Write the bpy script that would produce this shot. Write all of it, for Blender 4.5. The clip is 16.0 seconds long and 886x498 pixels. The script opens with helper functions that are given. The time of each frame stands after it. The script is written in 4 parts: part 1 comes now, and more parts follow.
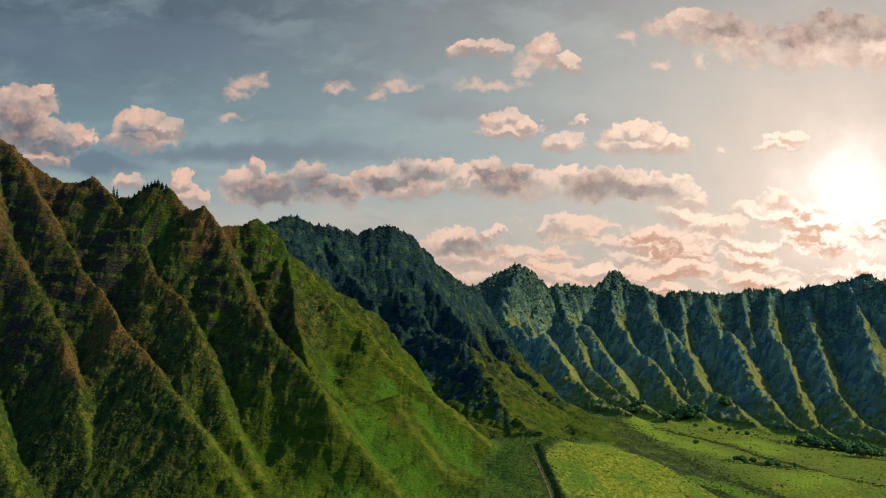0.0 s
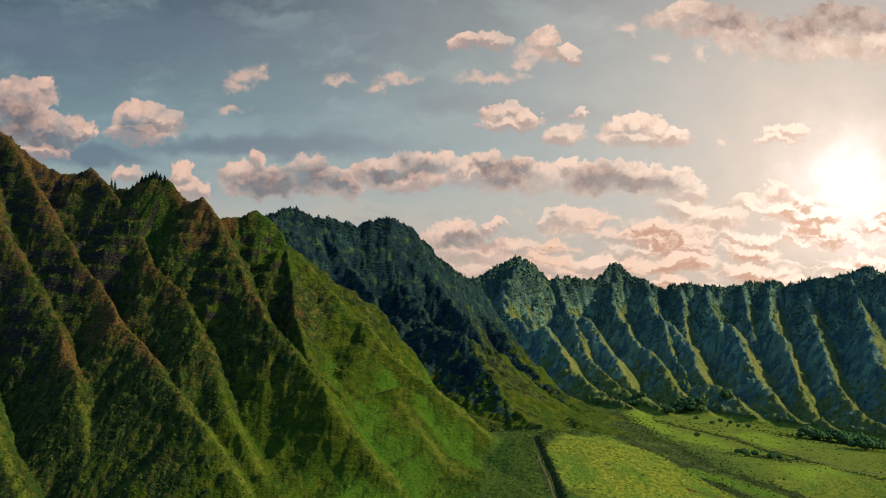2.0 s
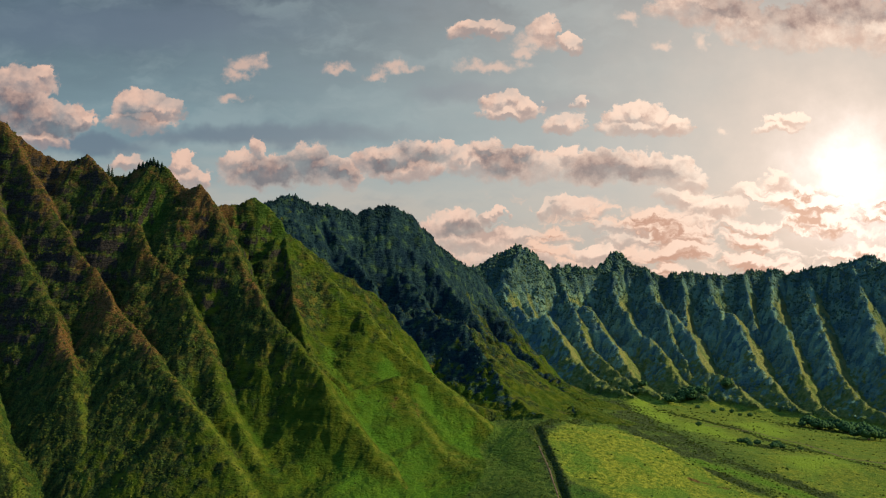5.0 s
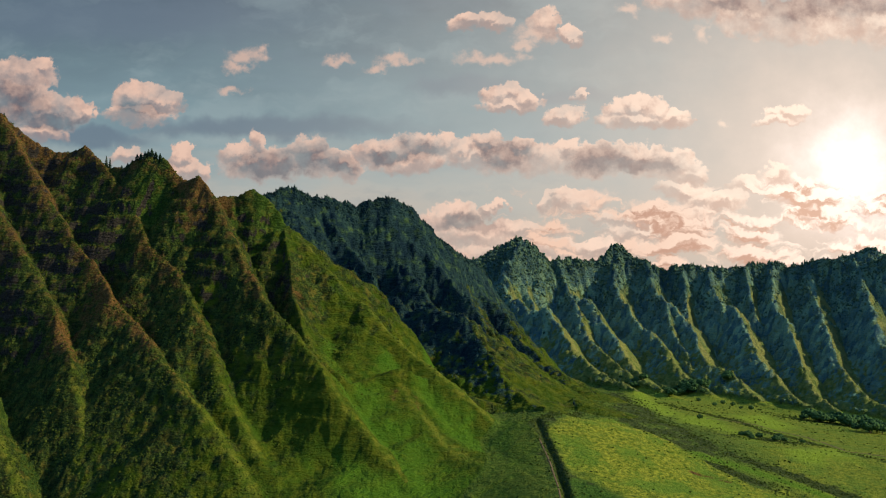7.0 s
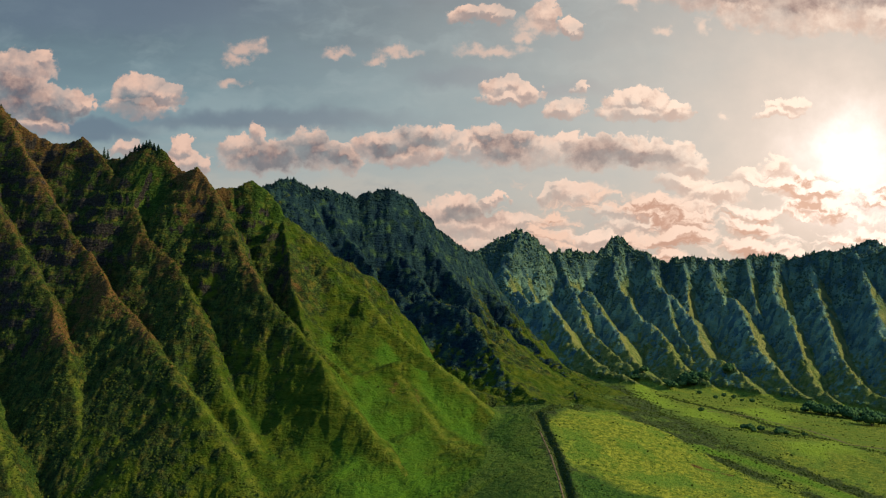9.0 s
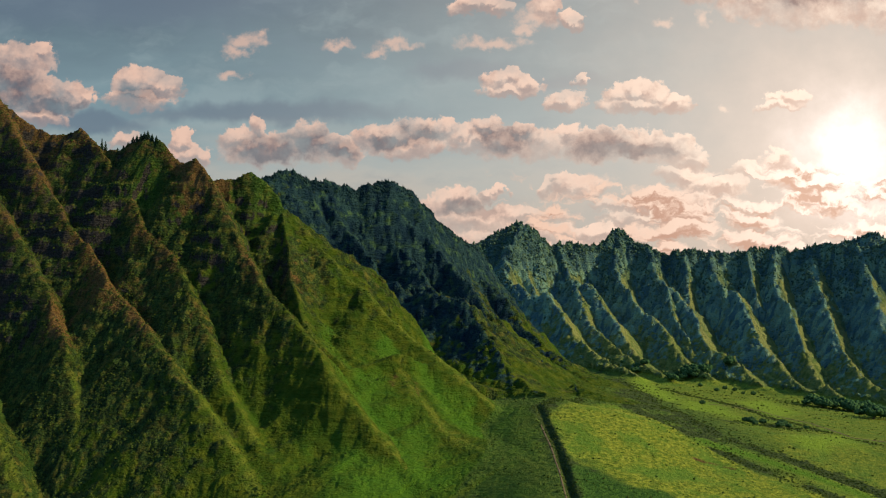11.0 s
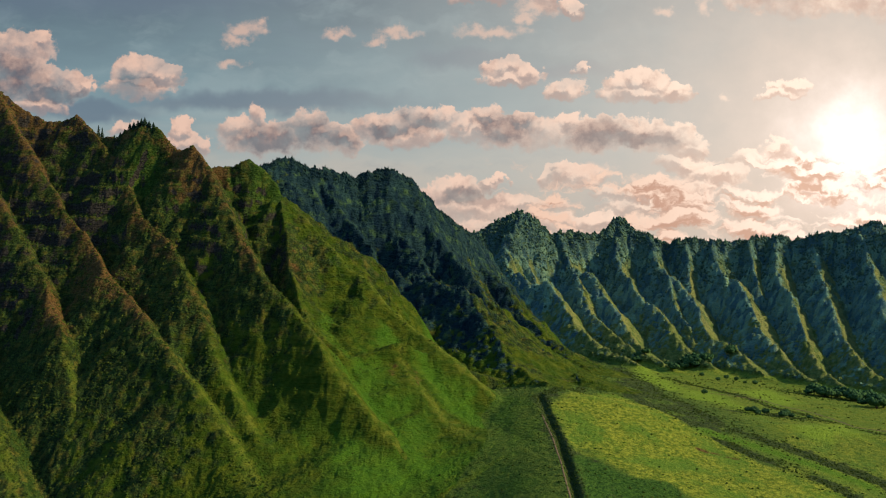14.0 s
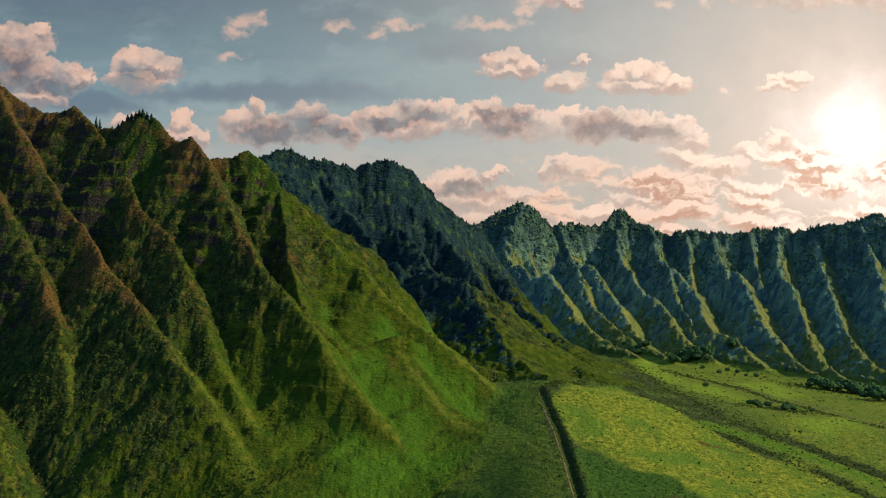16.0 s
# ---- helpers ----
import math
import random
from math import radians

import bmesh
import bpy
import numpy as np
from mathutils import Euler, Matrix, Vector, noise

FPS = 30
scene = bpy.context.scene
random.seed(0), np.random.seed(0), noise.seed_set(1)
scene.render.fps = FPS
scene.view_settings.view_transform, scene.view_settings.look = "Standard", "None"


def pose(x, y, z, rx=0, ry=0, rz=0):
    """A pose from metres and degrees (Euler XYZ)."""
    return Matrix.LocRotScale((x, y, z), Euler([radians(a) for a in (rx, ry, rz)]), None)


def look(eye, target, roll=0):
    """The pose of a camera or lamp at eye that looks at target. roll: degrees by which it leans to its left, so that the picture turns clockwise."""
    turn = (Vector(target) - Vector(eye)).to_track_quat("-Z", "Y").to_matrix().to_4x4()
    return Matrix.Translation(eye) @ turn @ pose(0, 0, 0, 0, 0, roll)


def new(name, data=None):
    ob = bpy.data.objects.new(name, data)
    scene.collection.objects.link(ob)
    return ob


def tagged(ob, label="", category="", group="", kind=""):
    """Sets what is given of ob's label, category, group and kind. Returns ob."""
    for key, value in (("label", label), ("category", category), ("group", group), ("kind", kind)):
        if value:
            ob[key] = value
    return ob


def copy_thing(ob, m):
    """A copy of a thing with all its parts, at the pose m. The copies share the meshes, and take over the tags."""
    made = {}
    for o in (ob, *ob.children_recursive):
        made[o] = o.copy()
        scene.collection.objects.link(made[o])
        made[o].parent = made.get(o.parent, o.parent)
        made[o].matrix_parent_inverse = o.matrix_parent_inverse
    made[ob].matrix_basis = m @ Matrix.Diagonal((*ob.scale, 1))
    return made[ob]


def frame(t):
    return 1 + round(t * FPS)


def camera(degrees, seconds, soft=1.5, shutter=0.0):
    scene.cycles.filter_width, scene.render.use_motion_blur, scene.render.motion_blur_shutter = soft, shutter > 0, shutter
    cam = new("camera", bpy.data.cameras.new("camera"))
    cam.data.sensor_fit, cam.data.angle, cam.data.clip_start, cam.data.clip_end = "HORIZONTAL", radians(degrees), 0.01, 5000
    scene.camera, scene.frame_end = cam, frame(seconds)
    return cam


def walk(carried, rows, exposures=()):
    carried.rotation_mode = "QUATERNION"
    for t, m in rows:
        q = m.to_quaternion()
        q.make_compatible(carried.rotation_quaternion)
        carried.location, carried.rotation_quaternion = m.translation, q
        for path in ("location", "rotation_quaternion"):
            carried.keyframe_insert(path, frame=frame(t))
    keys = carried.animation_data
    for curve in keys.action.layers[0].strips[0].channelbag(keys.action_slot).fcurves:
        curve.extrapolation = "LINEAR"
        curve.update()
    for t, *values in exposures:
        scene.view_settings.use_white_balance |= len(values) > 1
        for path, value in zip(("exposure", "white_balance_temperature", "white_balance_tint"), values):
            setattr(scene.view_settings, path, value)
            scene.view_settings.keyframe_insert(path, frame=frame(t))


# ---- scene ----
# ---- camera: a slow, slightly sinking flight up the valley, tilting down ----
LENS = 47.9
cam = camera(LENS, 16.0, soft=1.2)
ROWS = []
for i in range(33):
    k = i / 32
    ROWS.append((16.0 * k, pose(-0.35 * k, 60.49 * k, 150.0 - 1.81 * k, 90 + 5.79 - 3.385 * k, -0.096 * k, 0.03 * k)))
walk(cam, ROWS)

# ---- world: clear sky behind a veil of grey stratus, broken cumulus, low sun ahead to the right ----
SUN_AZ, SUN_EL = 98.0, 25.5      # degrees clockwise from +y, degrees above the horizon
world = bpy.data.worlds.new("evening_sky")
scene.world = world
world.use_nodes = True
wn, wl = world.node_tree.nodes, world.node_tree.links
wn.clear()


def wnode(kind, **values):
    n = wn.new(kind)
    for key, v in values.items():
        if key == "op":
            n.operation = v
        elif key == "ramp":
            n.color_ramp.elements[0].position, n.color_ramp.elements[0].color = v[0][0], (*v[0][1], 1)
            n.color_ramp.elements[1].position, n.color_ramp.elements[1].color = v[-1][0], (*v[-1][1], 1)
            for p, c in v[1:-1]:
                n.color_ramp.elements.new(p).color = (*c, 1)
    return n


def wmath(op, a, b=None, c=None, clamp=False):
    n = wn.new("ShaderNodeMath")
    n.operation, n.use_clamp = op, clamp
    for i, v in enumerate((a, b, c)):
        if v is None:
            continue
        if isinstance(v, (int, float)):
            n.inputs[i].default_value = v
        else:
            wl.new(v, n.inputs[i])
    return n.outputs[0]


def wmix(fac, a, b, blend="MIX"):
    n = wn.new("ShaderNodeMix")
    n.data_type, n.blend_type = "RGBA", blend
    for i, v in ((0, fac), (6, a), (7, b)):
        if isinstance(v, (int, float)):
            n.inputs[i].default_value = v
        elif isinstance(v, tuple):
            n.inputs[i].default_value = (*v, 1)
        else:
            wl.new(v, n.inputs[i])
    return n.outputs[2]


def wramp(value, lo, hi):
    n = wn.new("ShaderNodeMapRange")
    n.interpolation_type = "SMOOTHSTEP"
    wl.new(value, n.inputs[0])
    n.inputs[1].default_value, n.inputs[2].default_value = lo, hi
    return n.outputs[0]


def wvec(op, a, b=None, c=None):
    n = wn.new("ShaderNodeVectorMath")
    n.operation = op
    for i, v in enumerate((a, b, c)):
        if v is None:
            continue
        if isinstance(v, tuple):
            n.inputs[i].default_value = v
        else:
            wl.new(v, n.inputs[i])
    return n


def wnoise(vec, scale, detail, rough, dim="3D", distort=0.0):
    n = wn.new("ShaderNodeTexNoise")
    n.noise_dimensions = dim
    wl.new(vec, n.inputs["Vector"])
    n.inputs["Scale"].default_value, n.inputs["Detail"].default_value = scale, detail
    n.inputs["Roughness"].default_value, n.inputs["Distortion"].default_value = rough, distort
    return n


sky = wn.new("ShaderNodeTexSky")
sky.sky_type, sky.sun_disc = "NISHITA", False
sky.sun_elevation, sky.sun_rotation = radians(SUN_EL), radians(SUN_AZ)
way = wn.new("ShaderNodeTexCoord").outputs["Generated"]
sep = wn.new("ShaderNodeSeparateXYZ")
wl.new(way, sep.inputs[0])
ahead = wmath("MAXIMUM", sep.outputs[1], 0.08)
su = wmath("DIVIDE", sep.outputs[0], ahead)
sv = wmath("DIVIDE", sep.outputs[2], ahead)
flat = wn.new("ShaderNodeCombineXYZ")
wl.new(su, flat.inputs[0])
wl.new(sv, flat.inputs[1])
flat = flat.outputs[0]

# ragged cumulus: soft lumps whose outline is pushed about by two sizes of noise
push_a = wvec("MULTIPLY_ADD", wnoise(flat, 30, 3, 0.55).outputs["Color"], (0.040, 0.030, 0), (-0.020, -0.015, 0)).outputs[0]
push_b = wvec("MULTIPLY_ADD", wnoise(flat, 95, 4, 0.6).outputs["Color"], (0.017, 0.014, 0), (-0.0085, -0.007, 0)).outputs[0]
pushed = wvec("ADD", wvec("ADD", flat, push_a).outputs[0], push_b).outputs[0]
CLOUDS, UNDERSIDES, STREAKS, WISPS = [], [], [], []


def cloud(u, v, ru, rv):
    CLOUDS.append((u, v, ru * 1.12, rv * 1.12))


def underside(u, v, ru, rv):
    UNDERSIDES.append((u, v, ru, rv))


def streak_of_shade(u, v, ru, rv):
    STREAKS.append((u, v, ru, rv))


def wisp_of_cloud(u, v, ru, rv):
    WISPS.append((u, v, ru, rv))


cloud(-0.429, 0.256, 0.033, 0.019)
cloud(-0.412, 0.264, 0.014, 0.010)
cloud(-0.440, 0.235, 0.034, 0.023)
cloud(-0.416, 0.218, 0.045, 0.019)
cloud(-0.379, 0.218, 0.020, 0.015)
cloud(-0.367, 0.212, 0.010, 0.008)
cloud(-0.410, 0.194, 0.028, 0.008)
cloud(-0.319, 0.229, 0.018, 0.014)
cloud(-0.296, 0.232, 0.017, 0.011)
cloud(-0.278, 0.227, 0.015, 0.008)
cloud(-0.310, 0.215, 0.034, 0.009)
cloud(0.026, 0.309, 0.017, 0.008)
cloud(0.046, 0.313, 0.014, 0.008)
cloud(0.058, 0.307, 0.011, 0.007)
cloud(0.104, 0.309, 0.014, 0.017)
cloud(0.130, 0.297, 0.011, 0.006)
cloud(0.055, 0.233, 0.015, 0.010)
cloud(0.069, 0.237, 0.014, 0.009)
cloud(0.084, 0.230, 0.016, 0.009)
cloud(0.066, 0.223, 0.029, 0.006)
cloud(0.138, 0.228, 0.006, 0.006)
cloud(0.122, 0.209, 0.017, 0.008)
cloud(0.178, 0.218, 0.014, 0.010)
cloud(0.198, 0.221, 0.014, 0.009)
cloud(0.218, 0.218, 0.015, 0.011)
cloud(0.238, 0.207, 0.017, 0.009)
cloud(0.198, 0.209, 0.040, 0.008)
cloud(0.339, 0.214, 0.012, 0.006)
cloud(0.359, 0.216, 0.014, 0.007)
cloud(0.342, 0.208, 0.025, 0.005)
cloud(0.269, 0.334, 0.051, 0.014)
cloud(0.315, 0.318, 0.034, 0.019)
cloud(0.367, 0.315, 0.040, 0.020)
cloud(0.414, 0.324, 0.045, 0.027)
cloud(0.448, 0.306, 0.023, 0.017)
cloud(-0.211, 0.171, 0.014, 0.011)
cloud(-0.189, 0.183, 0.008, 0.015)
cloud(-0.191, 0.163, 0.031, 0.014)
cloud(-0.163, 0.166, 0.025, 0.015)
cloud(-0.140, 0.174, 0.022, 0.015)
cloud(-0.117, 0.163, 0.023, 0.012)
cloud(-0.097, 0.160, 0.014, 0.010)
cloud(-0.071, 0.174, 0.020, 0.012)
cloud(-0.048, 0.177, 0.023, 0.012)
cloud(-0.020, 0.183, 0.023, 0.012)
cloud(0.000, 0.183, 0.017, 0.011)
cloud(-0.031, 0.166, 0.034, 0.011)
cloud(0.021, 0.176, 0.023, 0.009)
cloud(0.046, 0.183, 0.014, 0.010)
cloud(0.032, 0.169, 0.023, 0.007)
cloud(0.057, 0.172, 0.025, 0.016)
cloud(0.080, 0.183, 0.011, 0.009)
cloud(0.100, 0.169, 0.025, 0.014)
cloud(0.126, 0.179, 0.020, 0.010)
cloud(0.158, 0.169, 0.034, 0.016)
cloud(0.186, 0.172, 0.023, 0.012)
cloud(0.215, 0.166, 0.025, 0.014)
cloud(0.238, 0.163, 0.023, 0.014)
cloud(0.252, 0.154, 0.017, 0.010)
cloud(-0.320, 0.174, 0.016, 0.008)
cloud(-0.266, 0.171, 0.007, 0.011)
cloud(-0.263, 0.157, 0.020, 0.012)
cloud(-0.248, 0.154, 0.011, 0.008)
cloud(0.009, 0.109, 0.034, 0.011)
cloud(0.049, 0.119, 0.010, 0.006)
cloud(0.032, 0.094, 0.045, 0.012)
cloud(0.083, 0.097, 0.040, 0.008)
cloud(0.130, 0.124, 0.032, 0.010)
cloud(0.114, 0.131, 0.011, 0.006)
cloud(0.180, 0.106, 0.028, 0.005)
cloud(0.066, 0.074, 0.068, 0.010)
cloud(0.157, 0.080, 0.051, 0.007)
cloud(0.208, 0.094, 0.040, 0.006)
cloud(0.237, 0.137, 0.023, 0.008)
cloud(0.260, 0.126, 0.020, 0.011)
cloud(0.306, 0.142, 0.017, 0.008)
cloud(0.336, 0.152, 0.015, 0.009)
cloud(0.288, 0.124, 0.019, 0.008)
cloud(0.354, 0.131, 0.017, 0.008)
cloud(0.260, 0.111, 0.020, 0.007)
cloud(0.246, 0.135, 0.014, 0.008)
cloud(0.129, 0.128, 0.016, 0.009)
cloud(0.105, 0.126, 0.010, 0.007)
cloud(0.149, 0.120, 0.012, 0.005)
cloud(0.055, 0.123, 0.008, 0.005)
cloud(0.186, 0.104, 0.024, 0.005)
cloud(0.396, 0.111, 0.023, 0.008)
underside(-0.174, 0.161, 0.040, 0.015)
underside(-0.135, 0.169, 0.023, 0.016)
underside(0.069, 0.176, 0.023, 0.015)
underside(-0.028, 0.176, 0.026, 0.012)
underside(-0.439, 0.218, 0.040, 0.017)
underside(-0.307, 0.217, 0.025, 0.007)
underside(-0.398, 0.203, 0.034, 0.008)
underside(-0.106, 0.160, 0.023, 0.008)
underside(-0.191, 0.159, 0.023, 0.008)
underside(-0.128, 0.166, 0.023, 0.010)
underside(0.215, 0.163, 0.028, 0.010)
underside(-0.174, 0.160, 0.031, 0.012)
underside(-0.148, 0.169, 0.023, 0.015)
underside(-0.026, 0.176, 0.017, 0.011)
underside(-0.060, 0.170, 0.017, 0.008)
underside(0.060, 0.172, 0.025, 0.014)
underside(0.166, 0.167, 0.040, 0.015)
underside(0.192, 0.160, 0.023, 0.009)
underside(0.356, 0.325, 0.051, 0.015)
underside(0.414, 0.333, 0.051, 0.015)
underside(0.300, 0.338, 0.045, 0.017)
underside(0.350, 0.340, 0.050, 0.020)
underside(0.400, 0.340, 0.050, 0.020)
underside(0.450, 0.332, 0.040, 0.020)
underside(-0.439, 0.230, 0.025, 0.016)
underside(0.379, 0.102, 0.034, 0.009)
underside(0.287, 0.086, 0.045, 0.008)
underside(0.419, 0.113, 0.023, 0.008)
underside(0.407, 0.080, 0.040, 0.007)
underside(0.032, 0.103, 0.034, 0.008)
streak_of_shade(-0.180, 0.199, 0.187, 0.014)
streak_of_shade(0.020, 0.242, 0.068, 0.015)
streak_of_shade(0.124, 0.229, 0.062, 0.011)
streak_of_shade(-0.338, 0.311, 0.238, 0.034)
streak_of_shade(-0.364, 0.189, 0.091, 0.012)
wisp_of_cloud(-0.203, 0.272, 0.018, 0.010)
wisp_of_cloud(-0.211, 0.262, 0.012, 0.008)
wisp_of_cloud(-0.190, 0.279, 0.009, 0.006)
wisp_of_cloud(-0.214, 0.235, 0.015, 0.005)
wisp_of_cloud(-0.109, 0.270, 0.015, 0.006)
wisp_of_cloud(-0.069, 0.259, 0.014, 0.006)
wisp_of_cloud(0.090, 0.295, 0.017, 0.009)
wisp_of_cloud(0.081, 0.284, 0.010, 0.007)
wisp_of_cloud(0.049, 0.271, 0.036, 0.007)
wisp_of_cloud(0.263, 0.299, 0.009, 0.011)
wisp_of_cloud(0.222, 0.294, 0.012, 0.006)
wisp_of_cloud(0.191, 0.321, 0.011, 0.006)
wisp_of_cloud(0.281, 0.201, 0.008, 0.005)
wisp_of_cloud(0.143, 0.129, 0.028, 0.007)
wisp_of_cloud(-0.049, 0.268, 0.023, 0.006)


def lumps(vec, parts, soft):
    """How far vec lies from the nearest lump's middle, in lump radii."""
    near = None
    for u, v, ru, rv in parts:
        far = wvec("LENGTH", wvec("MULTIPLY_ADD", vec, (1 / ru, 1 / rv, 0), (-u / ru, -v / rv, 0)).outputs[0]).outputs["Value"]
        near = far if near is None else wmath("SMOOTH_MIN", near, far, soft)
    return near


wisp = wmath("SUBTRACT", wnoise(flat, 120, 8, 0.66).outputs["Fac"], 0.5)
bare = lumps(pushed, CLOUDS, 0.3)
rough = wmath("MULTIPLY_ADD", wisp, 0.9, bare)
above = wmath("MULTIPLY_ADD", wisp, 0.9, lumps(wvec("ADD", pushed, (0.0012, 0.0042, 0)).outputs[0], CLOUDS, 0.3))
side = wmath("SUBTRACT", above, rough)                     # positive on crowns, negative underneath
crown = wramp(side, -0.28, 0.14)
dist = wmath("MULTIPLY_ADD", wmath("MAXIMUM", wmath("SUBTRACT", bare, 1.15), 0.0), wmath("MULTIPLY_ADD", crown, 1.9, 0.6), rough)
soft = wmath("MULTIPLY_ADD", crown, -0.98, 1.38)
first = wmath("MULTIPLY_ADD", crown, 0.30, 0.36)
dense = wmath("SUBTRACT", 1.0, wmath("DIVIDE", wmath("SUBTRACT", dist, first), soft, clamp=True), clamp=True)
dense = wramp(dense, 0.10, 0.66)
dense = wmath("MULTIPLY", dense, wmath("MULTIPLY_ADD", wramp(wnoise(flat, 24, 4, 0.6).outputs["Fac"], 0.34, 0.58), 0.42, 0.58))
dense = wmath("MULTIPLY", dense, wmath("MULTIPLY_ADD", crown, 0.28, 0.72))
core = wmath("SUBTRACT", 1.0, wramp(wmath("MULTIPLY_ADD", wisp, 0.8, lumps(pushed, UNDERSIDES, 0.3)), 0.35, 1.35))
rim = wramp(wmath("MULTIPLY_ADD", wmath("SUBTRACT", wnoise(flat, 55, 6, 0.62).outputs["Fac"], 0.5), 1.5, side), -0.45, 0.38)
band = wmath("SUBTRACT", 1.0, wramp(lumps(wvec("ADD", flat, push_a).outputs[0], STREAKS, 0.2), 0.3, 1.15))

# glow of the veiled sun
GU, GV = 0.416, 0.157
off = wvec("MULTIPLY_ADD", flat, (1.0, 1.1, 0), (-GU, -GV * 1.1, 0)).outputs[0]
from_sun = wmath("MULTIPLY_ADD", wmath("SUBTRACT", wnoise(flat, 26, 6, 0.6).outputs["Fac"], 0.5), 0.075, wvec("LENGTH", off).outputs["Value"])
wide = wmath("POWER", 2.718, wmath("MULTIPLY", from_sun, -5.1))
glow = wmath("POWER", 2.718, wmath("MULTIPLY", from_sun, -9.0))
disc = wmath("POWER", 2.718, wmath("MULTIPLY", wmath("POWER", wmath("MULTIPLY", from_sun, 25.0), 1.25), -1.0))

# veil: slate blue overhead, paler grey green low down, streaked
streaky = wvec("MULTIPLY", flat, (6.0, 24.0, 0)).outputs[0]
veil_noise = wnoise(streaky, 1.0, 4, 0.55).outputs["Fac"]
height = wmath("MULTIPLY_ADD", wmath("SUBTRACT", veil_noise, 0.5), 0.12, sv)
ramp = wnode("ShaderNodeValToRGB", ramp=[(0.0, (0.60, 0.41, 0.30)), (0.24, (0.55, 0.445, 0.36)), (0.40, (0.43, 0.432, 0.395)), (0.55, (0.205, 0.315, 0.350)), (1.0, (0.074, 0.118, 0.158))])
wl.new(wmath("MULTIPLY", height, 2.9, clamp=True), ramp.inputs[0])
overhead = wmix(wramp(sv, 0.42, 1.3), ramp.outputs[0], (0.15, 0.36, 0.82))
drift = wnoise(wvec("MULTIPLY", wvec("ADD", flat, push_a).outputs[0], (7.0, 17.0, 0)).outputs[0], 1.0, 5, 0.6).outputs["Fac"]
overhead = wmix(wmath("MULTIPLY", wramp(drift, 0.46, 0.66), 0.45), overhead, (0.30, 0.395, 0.415))
overhead = wmix(wmath("MULTIPLY", wmath("SUBTRACT", 1.0, wramp(drift, 0.33, 0.48)), 0.30), overhead, (0.15, 0.215, 0.27))
veil = wmix(wmath("MULTIPLY", band, 0.8), overhead, (0.115, 0.165, 0.222))
veil = wmix(wmath("MULTIPLY", wmath("MULTIPLY", wramp(su, -0.32, 0.34), wmath("SUBTRACT", 1.0, wramp(sv, 0.28, 0.5))), 0.55), veil, (0.42, 0.52, 0.51))
base = wmix(0.92, wmix(1.0, sky.outputs[0], (0.1, 0.1, 0.1), "MULTIPLY"), veil)
warm = wmix(wmath("MULTIPLY", wide, 1.0, clamp=True), base, wmix(wramp(sv, 0.05, 0.17), (0.78, 0.53, 0.39), (0.90, 0.69, 0.555)))
warm = wmix(wmath("MULTIPLY", glow, 0.95, clamp=True), warm, (1.0, 0.79, 0.63))
warm = wmix(disc, warm, (0.42, 0.44, 0.48), "ADD")
lit = wmix(wmath("MULTIPLY", wide, 2.0, clamp=True), (0.82, 0.535, 0.415), (1.18, 0.93, 0.74))
dim = wmix(wmath("MULTIPLY", wide, 1.6, clamp=True), (0.39, 0.262, 0.238), (0.80, 0.53, 0.40))
dark = wmix(wmath("MULTIPLY", wide, 1.5, clamp=True), (0.118, 0.100, 0.125), (0.40, 0.255, 0.215))
body = wmix(wmath("MULTIPLY", wmath("MULTIPLY", core, 1.3, clamp=True), wmath("MULTIPLY_ADD", rim, -0.5, 1.0)), wmix(rim, dim, lit), dark)
clouded = wmix(wmath("MULTIPLY", dense, 0.94), warm, body)
faint = wmath("SUBTRACT", 1.0, wramp(wmath("MULTIPLY_ADD", wisp, 1.5, lumps(pushed, WISPS, 0.2)), 0.15, 1.25))
clouded = wmix(wmath("MULTIPLY", faint, 0.72), clouded, wmix(0.25, lit, dim))
# broken sheet of low cloud towards the sun


def cloud_sheet(at):
    """Broken cloud: a drawn-out noise carrying rounded heads."""
    broad = wnoise(wvec("MULTIPLY", at, (15.0, 40.0, 0)).outputs[0], 1.0, 6, 0.58).outputs["Fac"]
    heads = wn.new("ShaderNodeTexVoronoi")
    heads.feature = "SMOOTH_F1"
    wl.new(wvec("MULTIPLY", at, (46.0, 92.0, 0)).outputs[0], heads.inputs["Vector"])
    heads.inputs["Scale"].default_value = 1.0
    heads.inputs["Detail"].default_value = 2.0
    return wmath("MULTIPLY_ADD", wmath("SUBTRACT", 0.45, heads.outputs["Distance"]), 0.17, broad)


drawn = wvec("ADD", wvec("ADD", flat, push_b).outputs[0], push_a).outputs[0]
sheet = cloud_sheet(drawn)
sunward = cloud_sheet(wvec("ADD", drawn, (0.0040, 0.0052, 0)).outputs[0])
where = wmath("MULTIPLY", wmath("SUBTRACT", 1.0, wramp(sv, 0.088, 0.165)), wramp(su, -0.10, 0.24))
where = wmath("MAXIMUM", where, wmath("MULTIPLY", wmath("SUBTRACT", 1.0, wramp(sv, 0.13, 0.175)), wramp(su, 0.26, 0.36)))
cover = wmath("MULTIPLY_ADD", where, 0.26, sheet)
film = wmath("MULTIPLY", wramp(cover, 0.60, 0.73), wramp(where, 0.04, 0.35))
lee = wmath("SUBTRACT", sunward, sheet)                    # positive on the sides turned from the sun
thick = wramp(wmath("MULTIPLY_ADD", lee, 2.4, wmath("MULTIPLY_ADD", wisp, 0.18, cover)), 0.62, 0.90)
near_sun = wmath("MULTIPLY", glow, 2.2, clamp=True)
